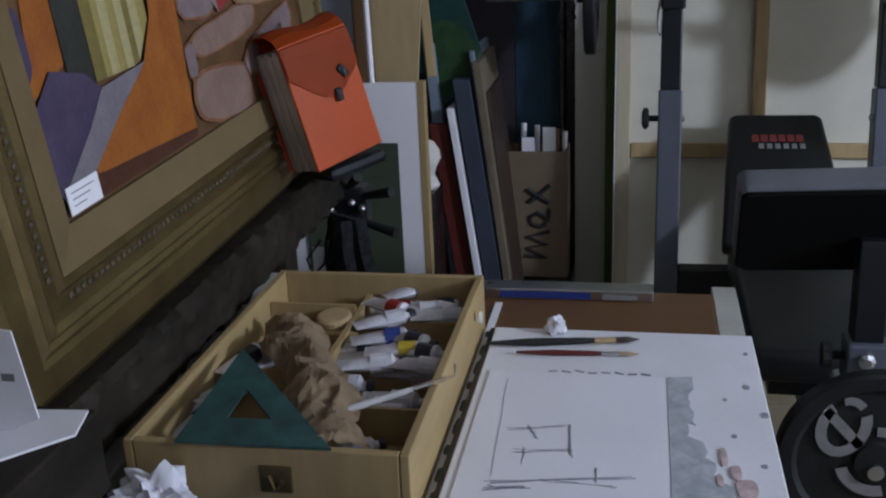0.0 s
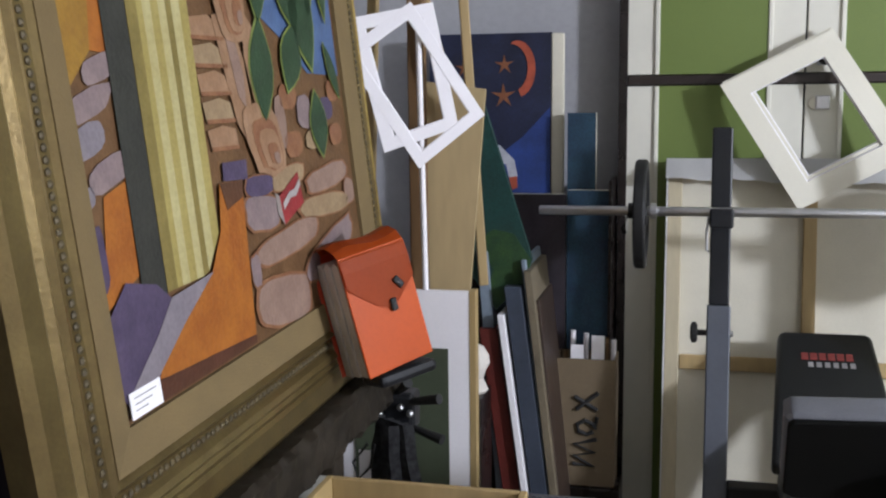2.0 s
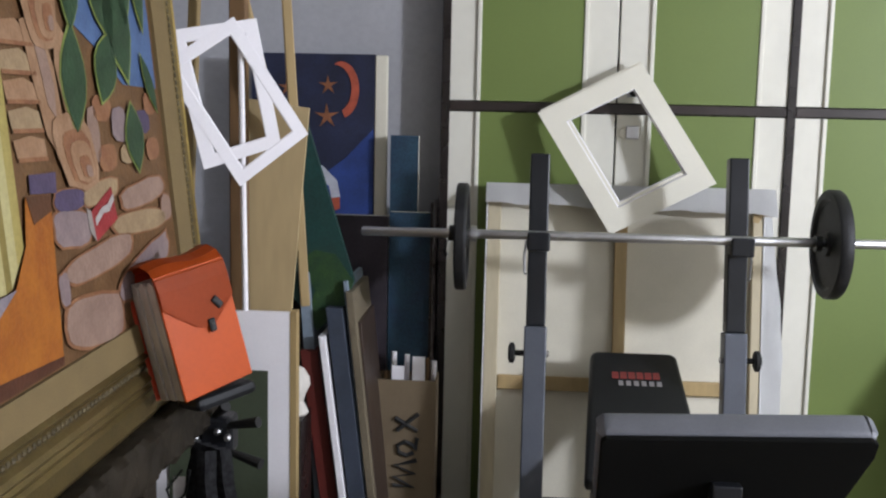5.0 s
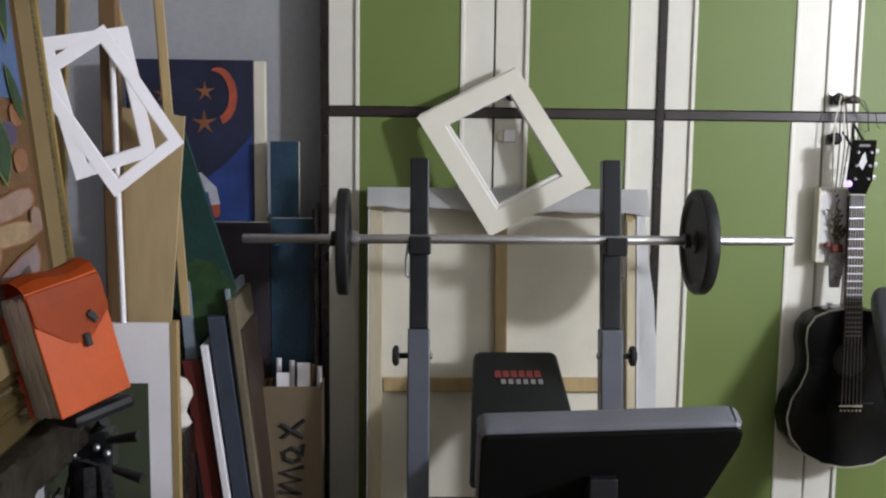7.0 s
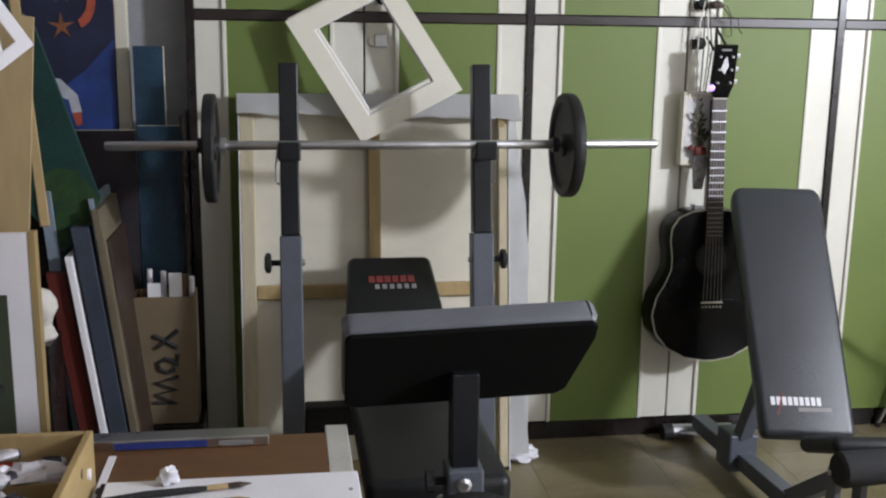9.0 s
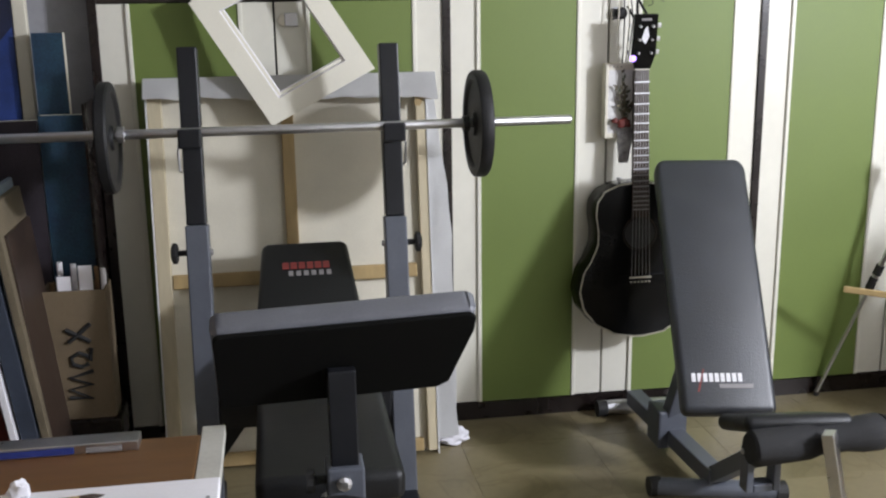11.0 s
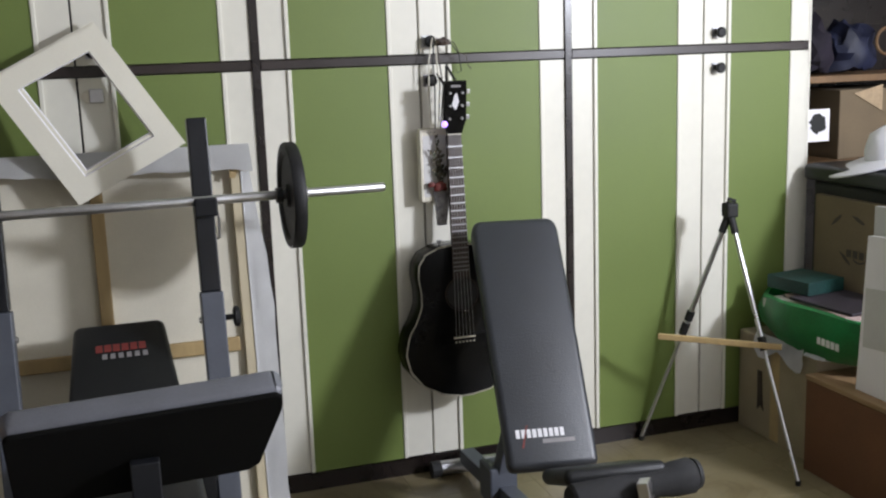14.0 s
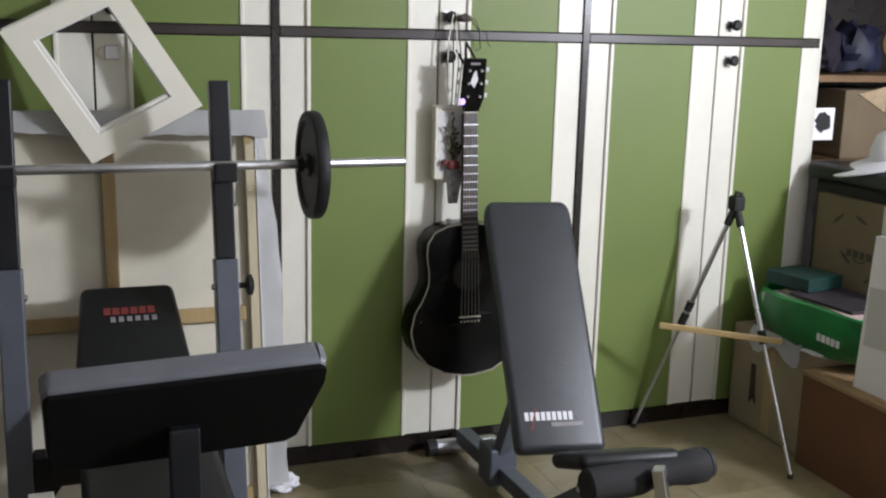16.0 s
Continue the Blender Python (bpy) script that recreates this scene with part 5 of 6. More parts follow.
slanted("picture_stretcher", -1.222, -1.322, 0.765, 0.018, -0.50, -0.2, "whitecard", "white wooden frame leaning sideways in the stack")
slanted("red_board", -1.275, -1.375, 0.72, 0.048, -0.48, -0.2, "redboard", "dark red board leaning sideways in the stack")
slanted("blue_board", -1.198, -1.305, 0.84, 0.045, -0.49, -0.2, "blueboard", "slate blue board leaning sideways in the stack")
slanted("beige_board", -1.150, -1.252, 0.885, 0.020, -0.49, -0.2, "beigeboard", "beige board leaning sideways in the stack")
slanted("pale_board", -1.165, -1.262, 0.91, 0.012, -0.47, -0.2, "bluegrey", "thin pale grey board leaning sideways in the stack")
slanted("brown_board", -1.150, -1.232, 0.80, 0.018, -0.46, -0.2, "rosewood", "thin brown board leaning sideways in the stack")
slanted("pale_blue_board", -1.315, -1.385, 0.93, 0.030, -0.46, -0.25, "bluegrey", "pale blue board leaning sideways in the stack")
tagged(part("dark_crate", box(-1.48, -1.335, -0.66, -0.52, 0.0, 0.578, 0.004), M["black"]), "dark narrow crate standing on the floor", "crate")
bust = lathe([(0.030, 0), (0.036, 0.008), (0.030, 0.02), (0.022, 0.035), (0.034, 0.055), (0.042, 0.078), (0.040, 0.10), (0.026, 0.122), (0.008, 0.130)], pose(-1.368, -0.60, 0.579), 20)
for v in bust.verts:
    v.co += Vector((0.010 * noise.noise(v.co * 40), 0.010 * noise.noise(v.co * 40 + Vector((9, 0, 0))), 0))
tagged(part("plaster_bust", bust, M["plaster"], smooth=True), "small white plaster head on a crate", "statue")

# tall narrow cardboard box with a hand-marked side
bx = thing("cardboard_box", (-1.11, -0.2, 0.21), "tall narrow cardboard box holding rolled papers, marked in black", "box")
X0, X1, Y0, Y1, Z0, Z1 = -1.198, -1.024, -0.252, -0.14, 0.208, 0.590
part("front_wall", box(X0, X1, Y0, Y0 + 0.004, Z0, Z1), M["cardboard"], bx)
part("back_wall", box(X0, X1, Y1 - 0.004, Y1, Z0, Z1), M["cardboard"], bx)
for a in (X0, X1 - 0.004):
    part("side_wall", box(a, a + 0.004, Y0 + 0.0045, Y1 - 0.0045, Z0, Z1), M["cardboard"], bx)
part("box_base", box(X0 + 0.005, X1 - 0.005, Y0 + 0.005, Y1 - 0.005, Z0, Z0 + 0.004), M["cardboard"], bx)
zy = Y0 - 0.0035
for pts in ([(-1.145, 0.275), (-1.085, 0.270), (-1.142, 0.300), (-1.082, 0.312), (-1.140, 0.335), (-1.075, 0.352)],
            [(-1.085, 0.375), (-1.105, 0.366), (-1.128, 0.375), (-1.132, 0.395), (-1.110, 0.408), (-1.088, 0.398), (-1.080, 0.385), (-1.075, 0.420)],
            [(-1.135, 0.440), (-1.072, 0.492)], [(-1.075, 0.440), (-1.112, 0.462), (-1.140, 0.478)]):
    part("marker_stroke", tube([(x, zy, z) for x, z in pts], 0.0062, 8), M["ink"], bx, "black marker stroke")
tagged(part("low_black_crate", box(-1.21, -1.01, -0.26, -0.12, 0.0, 0.204, 0.004), M["black"]), "low black crate under the cardboard box", "crate")
for k in range(8):
    x, y = -1.18 + 0.02 * k, -0.20 + 0.03 * math.sin(k * 2.2)
    h = 0.602 + 0.055 * abs(math.sin(k * 1.7))
    if k % 3 == 2:
        tagged(part("paper_sheet", box(x - 0.015, x + 0.022, y, y + 0.002, 0.213, h + 0.01, m=None), M["whitecard"]), "white paper sheet standing in the box", "paper", "papers in the box")
    else:
        tagged(part("paper_roll", tube([(x, y, 0.213), (x + 0.006, y, h)], 0.008 if k % 2 else 0.006, 10), M["whitecard" if k % 2 else "postwood"]), "thin roll standing in the box" if k % 2 else "brown stick standing in the box", "roll", "papers in the box")

# ---- work table ----
t = thing("work_table", (-1.0, -1.9, 0), "low brown wooden work table covered with painting things", "table")
part("tabletop", box(-1.62, -0.690, -2.75, -1.385, 0.590, 0.615, 0.003), M["brownwood"], t, "brown wooden top")
part("edge_plank", box(-0.6895, -0.648, -2.75, -1.345, 0.592, 0.6135, 0.002), M["beigetable"], t, "pale grey edge plank")
for x in (-1.55, -0.74):
    for y in (-2.68, -1.45):
        part("leg", box(x - 0.025, x + 0.025, y - 0.025, y + 0.025, 0.0, 0.589, 0.004), M["brownwood"], t)
part("apron", box(-1.52, -0.77, -1.46, -1.44, 0.52, 0.589), M["brownwood"], t)
r = thing("metal_ruler", (-0.95, -1.40, 0.616), "long grey metal straightedge with paint stains on the table edge", "ruler")
part("blade", box(-1.30, -0.792, -1.435, -1.392, 0.6155, 0.634, 0.002), M["alu"], r)
part("paint_stain", box(-1.06, -0.90, -1.4365, -1.4355, 0.618, 0.630), M["tubeblue"], r, "dried blue paint")
part("paint_stain", box(-0.88, -0.82, -1.4362, -1.4352, 0.618, 0.628), M["greyprint"], r, "dried grey paint")
bd = thing("drawing_board", (-0.83, -1.9, 0.616), "white painted board with grey and pink smears on the table", "board")
part("board", box(-1.044, -0.645, -2.62, -1.610, 0.616, 0.636, 0.002), M["paintboard"], bd)
part("dark_edge", box(-1.0515, -1.0445, -2.62, -1.610, 0.616, 0.634), M["black"], bd, "dark edge")
edge = [(-0.741, -1.765), (-0.748, -1.82), (-0.742, -1.87), (-0.752, -1.90), (-0.733, -1.95), (-0.725, -2.0), (-0.705, -2.05), (-0.712, -2.10), (-0.70, -2.2)]
ragged = [(x + 0.006 * noise.noise(Vector((k * 0.7, q * 3.1, 2))), y - 0.012 * q) for k, (x, y) in enumerate(edge) for q in range(4)]
part("grey_smear", prism([(-0.776, -1.770)] + ragged + [(-0.776, -2.24)], 0.0008, 0, pose(0, 0, 0.6362)), M["palegrey"], bd, "dried grey paint smear")
for k, (x, y, a, b) in enumerate(((-0.712, -1.985, 0.004, 0.022), (-0.700, -2.02, 0.006, 0.016), (-0.690, -2.055, 0.012, 0.020), (-0.72, -2.04, 0.004, 0.014))):
    part("pink_smear", prism(blob(x, y, a, b, 5.0 + k, 12), 0.0008, 0, pose(0, 0, 0.6374)), M["pinkpaint"], bd, "dried pink paint smear")
for x, y, r_ in ((-0.668, -1.79, 0.004), (-0.652, -1.87, 0.005), (-0.695, -1.93, 0.003), (-0.66, -1.68, 0.003), (-0.70, -1.83, 0.0025), (-0.665, -2.0, 0.003)):
    part("paint_spot", prism(blob(x, y, r_, r_ * 1.4, x * 9, 10), 0.0008, 0, pose(0, 0, 0.6362)), M["greypaint"], bd, "grey paint spot")
pp = thing("drawing_sheet", (-0.89, -1.9, 0.637), "white drawing sheet with faint pencil strokes", "paper")
part("sheet", box(-1.030, -0.780, -2.16, -1.774, 0.6372, 0.6382), M["paper"], pp)
pen_rng = random.Random(21)


def sketch(a, b, passes, wobble, r):
    """Loose repeated pencil strokes from a to b."""
    for _ in range(passes):
        j = lambda: pen_rng.uniform(-wobble, wobble)
        p, q = (a[0] + j(), a[1] + j()), (b[0] + j(), b[1] + j())
        pts = [(p[0] + (q[0] - p[0]) * t / 5 + j() * 0.4, p[1] + (q[1] - p[1]) * t / 5 + j() * 0.4, 0.6384) for t in range(6)]
        part("pencil_line", tube(pts, r, 4), M["pencil"], pp)


sketch((-0.98, -1.945), (-0.91, -1.930), 3, 0.005, 0.0004)
sketch((-0.955, -1.935), (-0.945, -1.965), 3, 0.005, 0.0004)
sketch((-0.905, -1.925), (-0.897, -2.005), 3, 0.003, 0.0005)
sketch((-0.965, -2.00), (-0.90, -1.99), 4, 0.005, 0.0004)
sketch((-0.955, -1.99), (-0.955, -2.03), 2, 0.004, 0.0004)
sketch((-0.99, -2.075), (-0.82, -2.045), 4, 0.004, 0.0005)
sketch((-0.93, -2.062), (-0.84, -2.068), 3, 0.004, 0.0004)
sketch((-0.992, -2.088), (-0.945, -2.082), 5, 0.005, 0.0008)
sketch((-1.0, -1.80), (-0.99, -2.06), 1, 0.003, 0.0004)
sketch((-0.865, -2.03), (-0.865, -2.06), 2, 0.003, 0.0008)
for k in range(8):
    part("pencil_mark", tube([(-0.945 + 0.019 * k, -1.766 + 0.003 * (k % 3), 0.6366), (-0.932 + 0.019 * k, -1.764 - 0.002 * (k % 2), 0.6366)], 0.0010 + 0.0007 * (k > 5), 5), M["pencil"], bd)


def brush(p, q, mt, r, label):
    p, q = Vector(p), Vector(q)
    b = thing("paint_brush", p, label, "brush", "brushes on the board")
    L = q - p
    part("handle", tube([p, p + L * 0.3, p + L * 0.62, p + L * 0.70], r, 10, True, [r * 0.5, r * 1.1, r * 0.9, r * 0.7]), M[mt], b)
    part("ferrule", tube([p + L * 0.70, p + L * 0.84], r * 0.8, 10), M["cork" if mt == "ink" else "alu"], b, "metal ferrule")
    part("bristles", tube([p + L * 0.84, p + L * 0.92, q], r * 0.8, 10, True, [r * 0.8, r * 0.85, 0.0006]), M["rosewood" if mt == "ink" else "kraft"], b, "pointed bristles")


brush((-1.042, -1.690, 0.643), (-0.815, -1.655, 0.643), "ink", 0.0058, "dark brush with a pale tip lying on the board")
brush((-0.998, -1.714, 0.641), (-0.816, -1.704, 0.641), "redboard", 0.0042, "thin red brush lying on the board")
tagged(part("crumpled_paper", crumple(-0.945, -1.628, 0.637, 0.016, 0.013, 0.016, 6.0), M["tissue"], smooth=True), "small crumpled white paper ball on the board", "paper")

# ---- wooden paint box ----
def paint_box():
    b = thing("paint_box", (-1.22, -1.83, 0.616), "open shallow wooden paint box full of tubes", "paint box")
    x0, x1, y0, y1, z0, z1 = -1.412, -1.066, -2.150, -1.576, 0.6165, 0.712
    part("base", box(x0, x1, y0, y1, z0, z0 + 0.008), M["pine_y"], b)
    for a, c in ((x0, x0 + 0.012), (x1 - 0.012, x1)):
        part("long_side", box(a, c, y0, y1, z0 + 0.008, z1, 0.002), M["pine_y"], b, "pale wooden side")
    for a, c in ((y0, y0 + 0.012), (y1 - 0.012, y1)):
        part("short_side", box(x0 + 0.0125, x1 - 0.0125, a, c, z0 + 0.008, z1, 0.002), M["pine"], b, "pale wooden side")
    part("divider", box(-1.257, -1.249, y0 + 0.013, -1.60, z0 + 0.008, z1 - 0.030), M["pine_y"], b)
    for y in (-1.70, -1.85, -1.98):
        part("divider", box(-1.248, x1 - 0.013, y, y + 0.006, z0 + 0.008, z1 - 0.035), M["pine"], b)
    part("divider", box(x0 + 0.013, -1.258, -1.675, -1.669, z0 + 0.008, z1 - 0.02), M["pine"], b)
    l = part("latch", box(-1.245, -1.205, y0 - 0.004, y0 - 0.0005, 0.655, 0.690, 0.002), M["gold"], b, "small brass latch")
    part("latch_hook", tube([(-1.232, y0 - 0.006, 0.68), (-1.225, y0 - 0.008, 0.662), (-1.216, y0 - 0.006, 0.672)], 0.003, 8), M["gold"], l)


paint_box()


def paint_tube(x, y, z, L, ang, r, label_mt, cap_mt, tilt=0.0):
    """A flattened paint tube with a label band, shoulder and cap."""
    m = Matrix.Translation((x, y, z)) @ Euler((0, radians(tilt), radians(ang))).to_matrix().to_4x4()
    b = thing("paint_tube", (x, y, z), "squeezed metal paint tube lying in the box", "paint tube", "paint tubes")
    bm = bmesh.new()
    rings = []
    for s, a, h in ((0, r * 1.25, 0.001), (0.06, r * 1.25, 0.0015), (0.25, r * 1.1, r * 0.55), (0.6, r, r * 0.85), (0.8, r, r), (0.86, r * 0.45, r * 0.45), (0.90, r * 0.45, r * 0.45)):
        rings.append([bm.verts.new((s * L, a * math.cos(2 * math.pi * k / 10), r + h * math.sin(2 * math.pi * k / 10))) for k in range(10)])
    for q, s2 in zip(rings, rings[1:]):
        for k in range(10):
            bm.faces.new((q[k], q[(k + 1) % 10], s2[(k + 1) % 10], s2[k]))
    bm.faces.new(rings[0][::-1])
    bm.faces.new(rings[-1])
    bmesh.ops.transform(bm, matrix=m, verts=bm.verts)
    part("tube_body", bm, M["tube"], b, "", True)
    part("label_band", tube([m @ Vector((0.50 * L, 0, r)), m @ Vector((0.74 * L, 0, r))], r * 1.03, 12), M[label_mt], b, "coloured label band")
    part("cap", tube([m @ Vector((0.905 * L, 0, r)), m @ Vector((L, 0, r))], r * 0.6, 10), M[cap_mt], b, "screw cap")


rng = random.Random(4)
spots = [(-1.20, -1.60, 14, "tubered"), (-1.17, -1.62, -10, "tubedark"), (-1.14, -1.605, 25, "tubedark"), (-1.12, -1.63, 5, "tube"), (-1.21, -1.635, -5, "tubeblue"), (-1.20, -1.66, 6, "tube"), (-1.16, -1.665, 0, "tube"),
         (-1.21, -1.735, 8, "tube"), (-1.15, -1.755, -4, "tubeyellow"), (-1.22, -1.765, 4, "tubedark"), (-1.20, -1.795, -2, "tubeyellow"), (-1.15, -1.80, 3, "tube"), (-1.20, -1.825, 0, "tubedark"), (-1.14, -1.825, -3, "tube"),
         (-1.22, -1.885, 3, "tube"), (-1.15, -1.90, -5, "tube"), (-1.20, -1.925, 4, "tubedark"), (-1.14, -1.95, 0, "tube"),
         (-1.36, -1.88, 60, "tubedark"), (-1.35, -1.95, 70, "tube"), (-1.37, -2.0, 65, "tube"), (-1.345, -2.05, 80, "tubedark"), (-1.33, -1.83, 50, "tubedark"), (-1.30, -2.08, 20, "tubeyellow"), (-1.27, -2.05, 40, "tubered"), (-1.15, -2.06, 30, "tube")]
for x, y, a, col in spots:
    paint_tube(x - 0.050, y - 0.012, 0.640 + rng.uniform(0.0, 0.012), rng.uniform(0.085, 0.115), a, rng.uniform(0.012, 0.017), col, rng.choice(("tubedark", "whitecard", "tubedark")))
for k, (x, y, a, col) in enumerate(((-1.205, -1.615, -30, "tubered"), (-1.16, -1.66, 12, "tube"), (-1.19, -1.775, 20, "tubeblue"), (-1.13, -1.79, -14, "tubedark"), (-1.20, -1.72, 32, "tube"), (-1.18, -1.60, 40, "tubedark"), (-1.13, -1.625, -20, "tube"), (-1.12, -1.675, 6, "tube"), (-1.15, -1.74, -25, "tubedark"), (-1.16, -1.81, 10, "tubeyellow"), (-1.12, -1.84, -8, "tube"), (-1.19, -1.86, 15, "tube"), (-1.34, -1.90, 75, "tubedark"), (-1.335, -1.99, 60, "tube"))):
    paint_tube(x - 0.045, y - 0.012, 0.668, 0.10, a, 0.014, col, "tubedark")
paint_tube(-1.33, -1.735, 0.648, 0.11, -52, 0.011, "tubered", "whitecard")
tagged(part("wood_disc", lathe([(0.026, 0), (0.028, 0.004), (0.028, 0.012), (0.024, 0.015)], pose(-1.285, -1.70, 0.672, 6), 24), M["cork"]), "round pale wooden disc in the paint box", "disc")
tagged(part("wood_block", box(-1.318, -1.252, -1.74, -1.668, 0.626, 0.671, 0.002), M["pine"]), "small wooden block in the paint box", "block")
sq = thing("set_square", (-1.25, -2.05, 0.69), "worn dark green plastic set square resting on the box", "set square")
tri = [(-1.344, -2.154), (-1.156, -2.150), (-1.357, -1.899)]
cen = Vector((sum(p[0] for p in tri) / 3, sum(p[1] for p in tri) / 3))
inn = [cen + (Vector(p) - cen) * 0.30 for p in tri]
bm = bmesh.new()
rings = [[bm.verts.new((p[0], p[1], z)) for p in ring] for ring in (tri, inn) for z in (0.7135, 0.7165)]
for i in range(3):
    j = (i + 1) % 3
    for a, b in ((0, 1), (1, 3), (3, 2), (2, 0)):
        bm.faces.new((rings[a][i], rings[a][j], rings[b][j], rings[b][i]))
part("triangle", bm, M["setsquare"], sq)


def crumpled_strip(pts, w, lift, seed, n=64, across=16):
    """A creased strip of paper along a line, ridged at two scales."""
    bm = bmesh.new()
    P = [Vector(p) for p in pts]
    rows = []
    for k in range(n + 1):
        t = k / n * (len(P) - 1)
        i = min(int(t), len(P) - 2)
        c = P[i].lerp(P[i + 1], t - i)
        side = (P[i + 1] - P[i]).cross(Vector((0, 0, 1))).normalized()
        wide = w * (0.85 + 0.45 * noise.noise(Vector((k * 0.10, seed, 0))))
        row = []
        for j in range(across + 1):
            u = 2 * j / across - 1
            p = c + side * (u * wide)
            q = p * 16 + Vector((seed, 0, 0))
            crease = abs(noise.noise(q)) * 0.040 + abs(noise.noise(q * 2.6)) * 0.017
            p += Vector((0.007 * noise.noise(q * 2.1), 0.007 * noise.noise(q * 2.1 + Vector((5, 0, 0))), lift * (1 - u * u) - crease + 0.008))
            row.append(bm.verts.new(p))
        rows.append(row)
    for a, b in zip(rows, rows[1:]):
        for j in range(across):
            bm.faces.new((a[j], a[j + 1], b[j + 1], b[j]))
    bmesh.ops.solidify(bm, geom=bm.faces[:], thickness=0.001)
    return bm


tagged(part("kraft_paper", crumpled_strip([(-1.345, -1.73, 0.682), (-1.30, -1.84, 0.700), (-1.245, -1.93, 0.702), (-1.205, -2.02, 0.700), (-1.165, -2.125, 0.690)], 0.050, 0.022, 2.0), M["kraft"]), "long crumpled strip of brown wrapping paper in the box", "paper")
brush((-1.215, -2.045, 0.690), (-1.045, -1.965, 0.722), "offwhite", 0.0045, "white brush lying across the paint box")

# ---- things round the box ----
wb = thing("white_box", (-1.53, -1.8, 0.616), "long low whitish wooden box between ledge and paint box", "box")
part("body", box(-1.605, -1.455, -2.12, -1.40, 0.6155, 0.640, 0.003), M["beigetable"], wb)
part("upright_panel", box(-1.60, -1.585, -1.399, -1.02, 0.45, 0.70, 0.002), M["beigetable"], wb, "pale upright panel")
cs = thing("card_stand", (-1.44, -2.31, 0.80), "folded white card with faint print standing by the frame", "card")
part("card_face", prism([(-1.50, 0.925), (-1.421, 0.916), (-1.408, 0.821), (-1.44, 0.806), (-1.50, 0.806)], 0.002, 0, pose(0, -2.30, 0, 90)), M["whitecard"], cs, "white card")
part("card_foot", prism([(-1.52, -2.36), (-1.435, -2.37), (-1.372, -2.30), (-1.385, -2.25), (-1.50, -2.26)], 0.003, 0, pose(0, 0, 0.802)), M["whitecard"], cs)
part("print_line", box(-1.440, -1.426, -2.3030, -2.3022, 0.862, 0.870), M["greyprint"], cs, "faint print mark")
tagged(part("dark_ledge_block", box(-1.56, -1.382, -2.45, -2.235, 0.70, 0.8005, 0.006), M["darkwood"]), "dark wooden block at the end of the ledge", "block")
tagged(part("blue_sheet", box(-1.42, -1.12, -2.33, -2.153, 0.6155, 0.618), M["blueplastic"]), "light blue plastic sheet in front of the paint box", "sheet")
tagged(part("crumpled_tissue", crumple(-1.352, -2.195, 0.6185, 0.050, 0.034, 0.042, 8.0, 4, 0.6), M["tissue"], smooth=True), "crumpled white tissue in front of the paint box", "tissue")
pen = thing("marker_pen", (-1.2, -2.16, 0.62), "dark blue marker pen lying on the blue sheet", "pen")
part("barrel", tube([(-1.29, -2.220, 0.629), (-1.20, -2.198, 0.629)], 0.011, 12), M["navyplastic"], pen)
part("cap", tube([(-1.199, -2.198, 0.629), (-1.10, -2.175, 0.629)], 0.0115, 12, True, [0.0115, 0.007]), M["rubber"], pen, "black cap")
part_strip = thing("paint_rag", (-1.045, -1.85, 0.616), "paint-stained white paper strip beside the paint box", "paper")
part("strip", box(-1.0650, -1.0525, -2.40, -1.46, 0.6155, 0.6175), M["whitecard"], part_strip)
for k in range(9):
    part("paint_stain", prism(blob(-1.0585 + 0.001 * (k % 3), -1.60 - 0.062 * k, 0.005, 0.012 + 0.006 * (k % 3), 70.0 + k, 12), 0.0006, 0, pose(0, 0, 0.6176)), M["mossgreen"] if k % 2 else M["blueboard"], part_strip, "dark paint stain")

# ---- folding field easel ----
f = thing("field_easel", (1.5, -0.25, 0), "folding aluminium field easel with a wooden cross bar", "easel")
ap = Vector((1.527, -0.205, 0.845))
for k, foot in enumerate(((1.295, -0.02, 0.0), (1.562, -0.562, 0.0), (1.303, -0.012, 0.0))):
    foot = Vector(foot)
    mid = ap.lerp(foot, 0.5 if k < 2 else 0.45)
    st = ap.lerp(foot, 0.07)
    part("leg", tube([st, mid], 0.0085, 10), M["alu"], f, "bright aluminium leg")
    part("lower_leg", tube([mid, foot + Vector((0, 0, 0.012))], 0.006, 10), M["alu"], f, "thin lower leg")
    part("leg_clamp", tube([ap.lerp(foot, 0.47 if k < 2 else 0.42), ap.lerp(foot, 0.52 if k < 2 else 0.46)], 0.014, 10), M["rubber"], f, "black leg clamp")
    part("foot_tip", tube([foot, foot + Vector((0, 0, 0.016))], 0.009, 10), M["rubber"], f)
    part("leg_joint", tube([ap, ap.lerp(foot, 0.085)], 0.013, 10), M["rubber"], f, "black plastic joint")
part("top_joint", box(ap.x - 0.022, ap.x + 0.022, ap.y - 0.022, ap.y + 0.022, ap.z - 0.02, ap.z + 0.030, 0.008), M["rubber"], f, "black plastic top joint")
part("top_hook", tube([(ap.x - 0.01, ap.y, ap.z + 0.02), (ap.x - 0.012, ap.y - 0.01, ap.z + 0.045), (ap.x + 0.012, ap.y - 0.012, ap.z + 0.035)], 0.007, 8), M["rubber"], f)
part("cross_bar", square_bar((1.245, -0.225, 0.448), (1.555, -0.468, 0.436), 0.012, 0.020), M["pine"], f, "wooden cross bar")

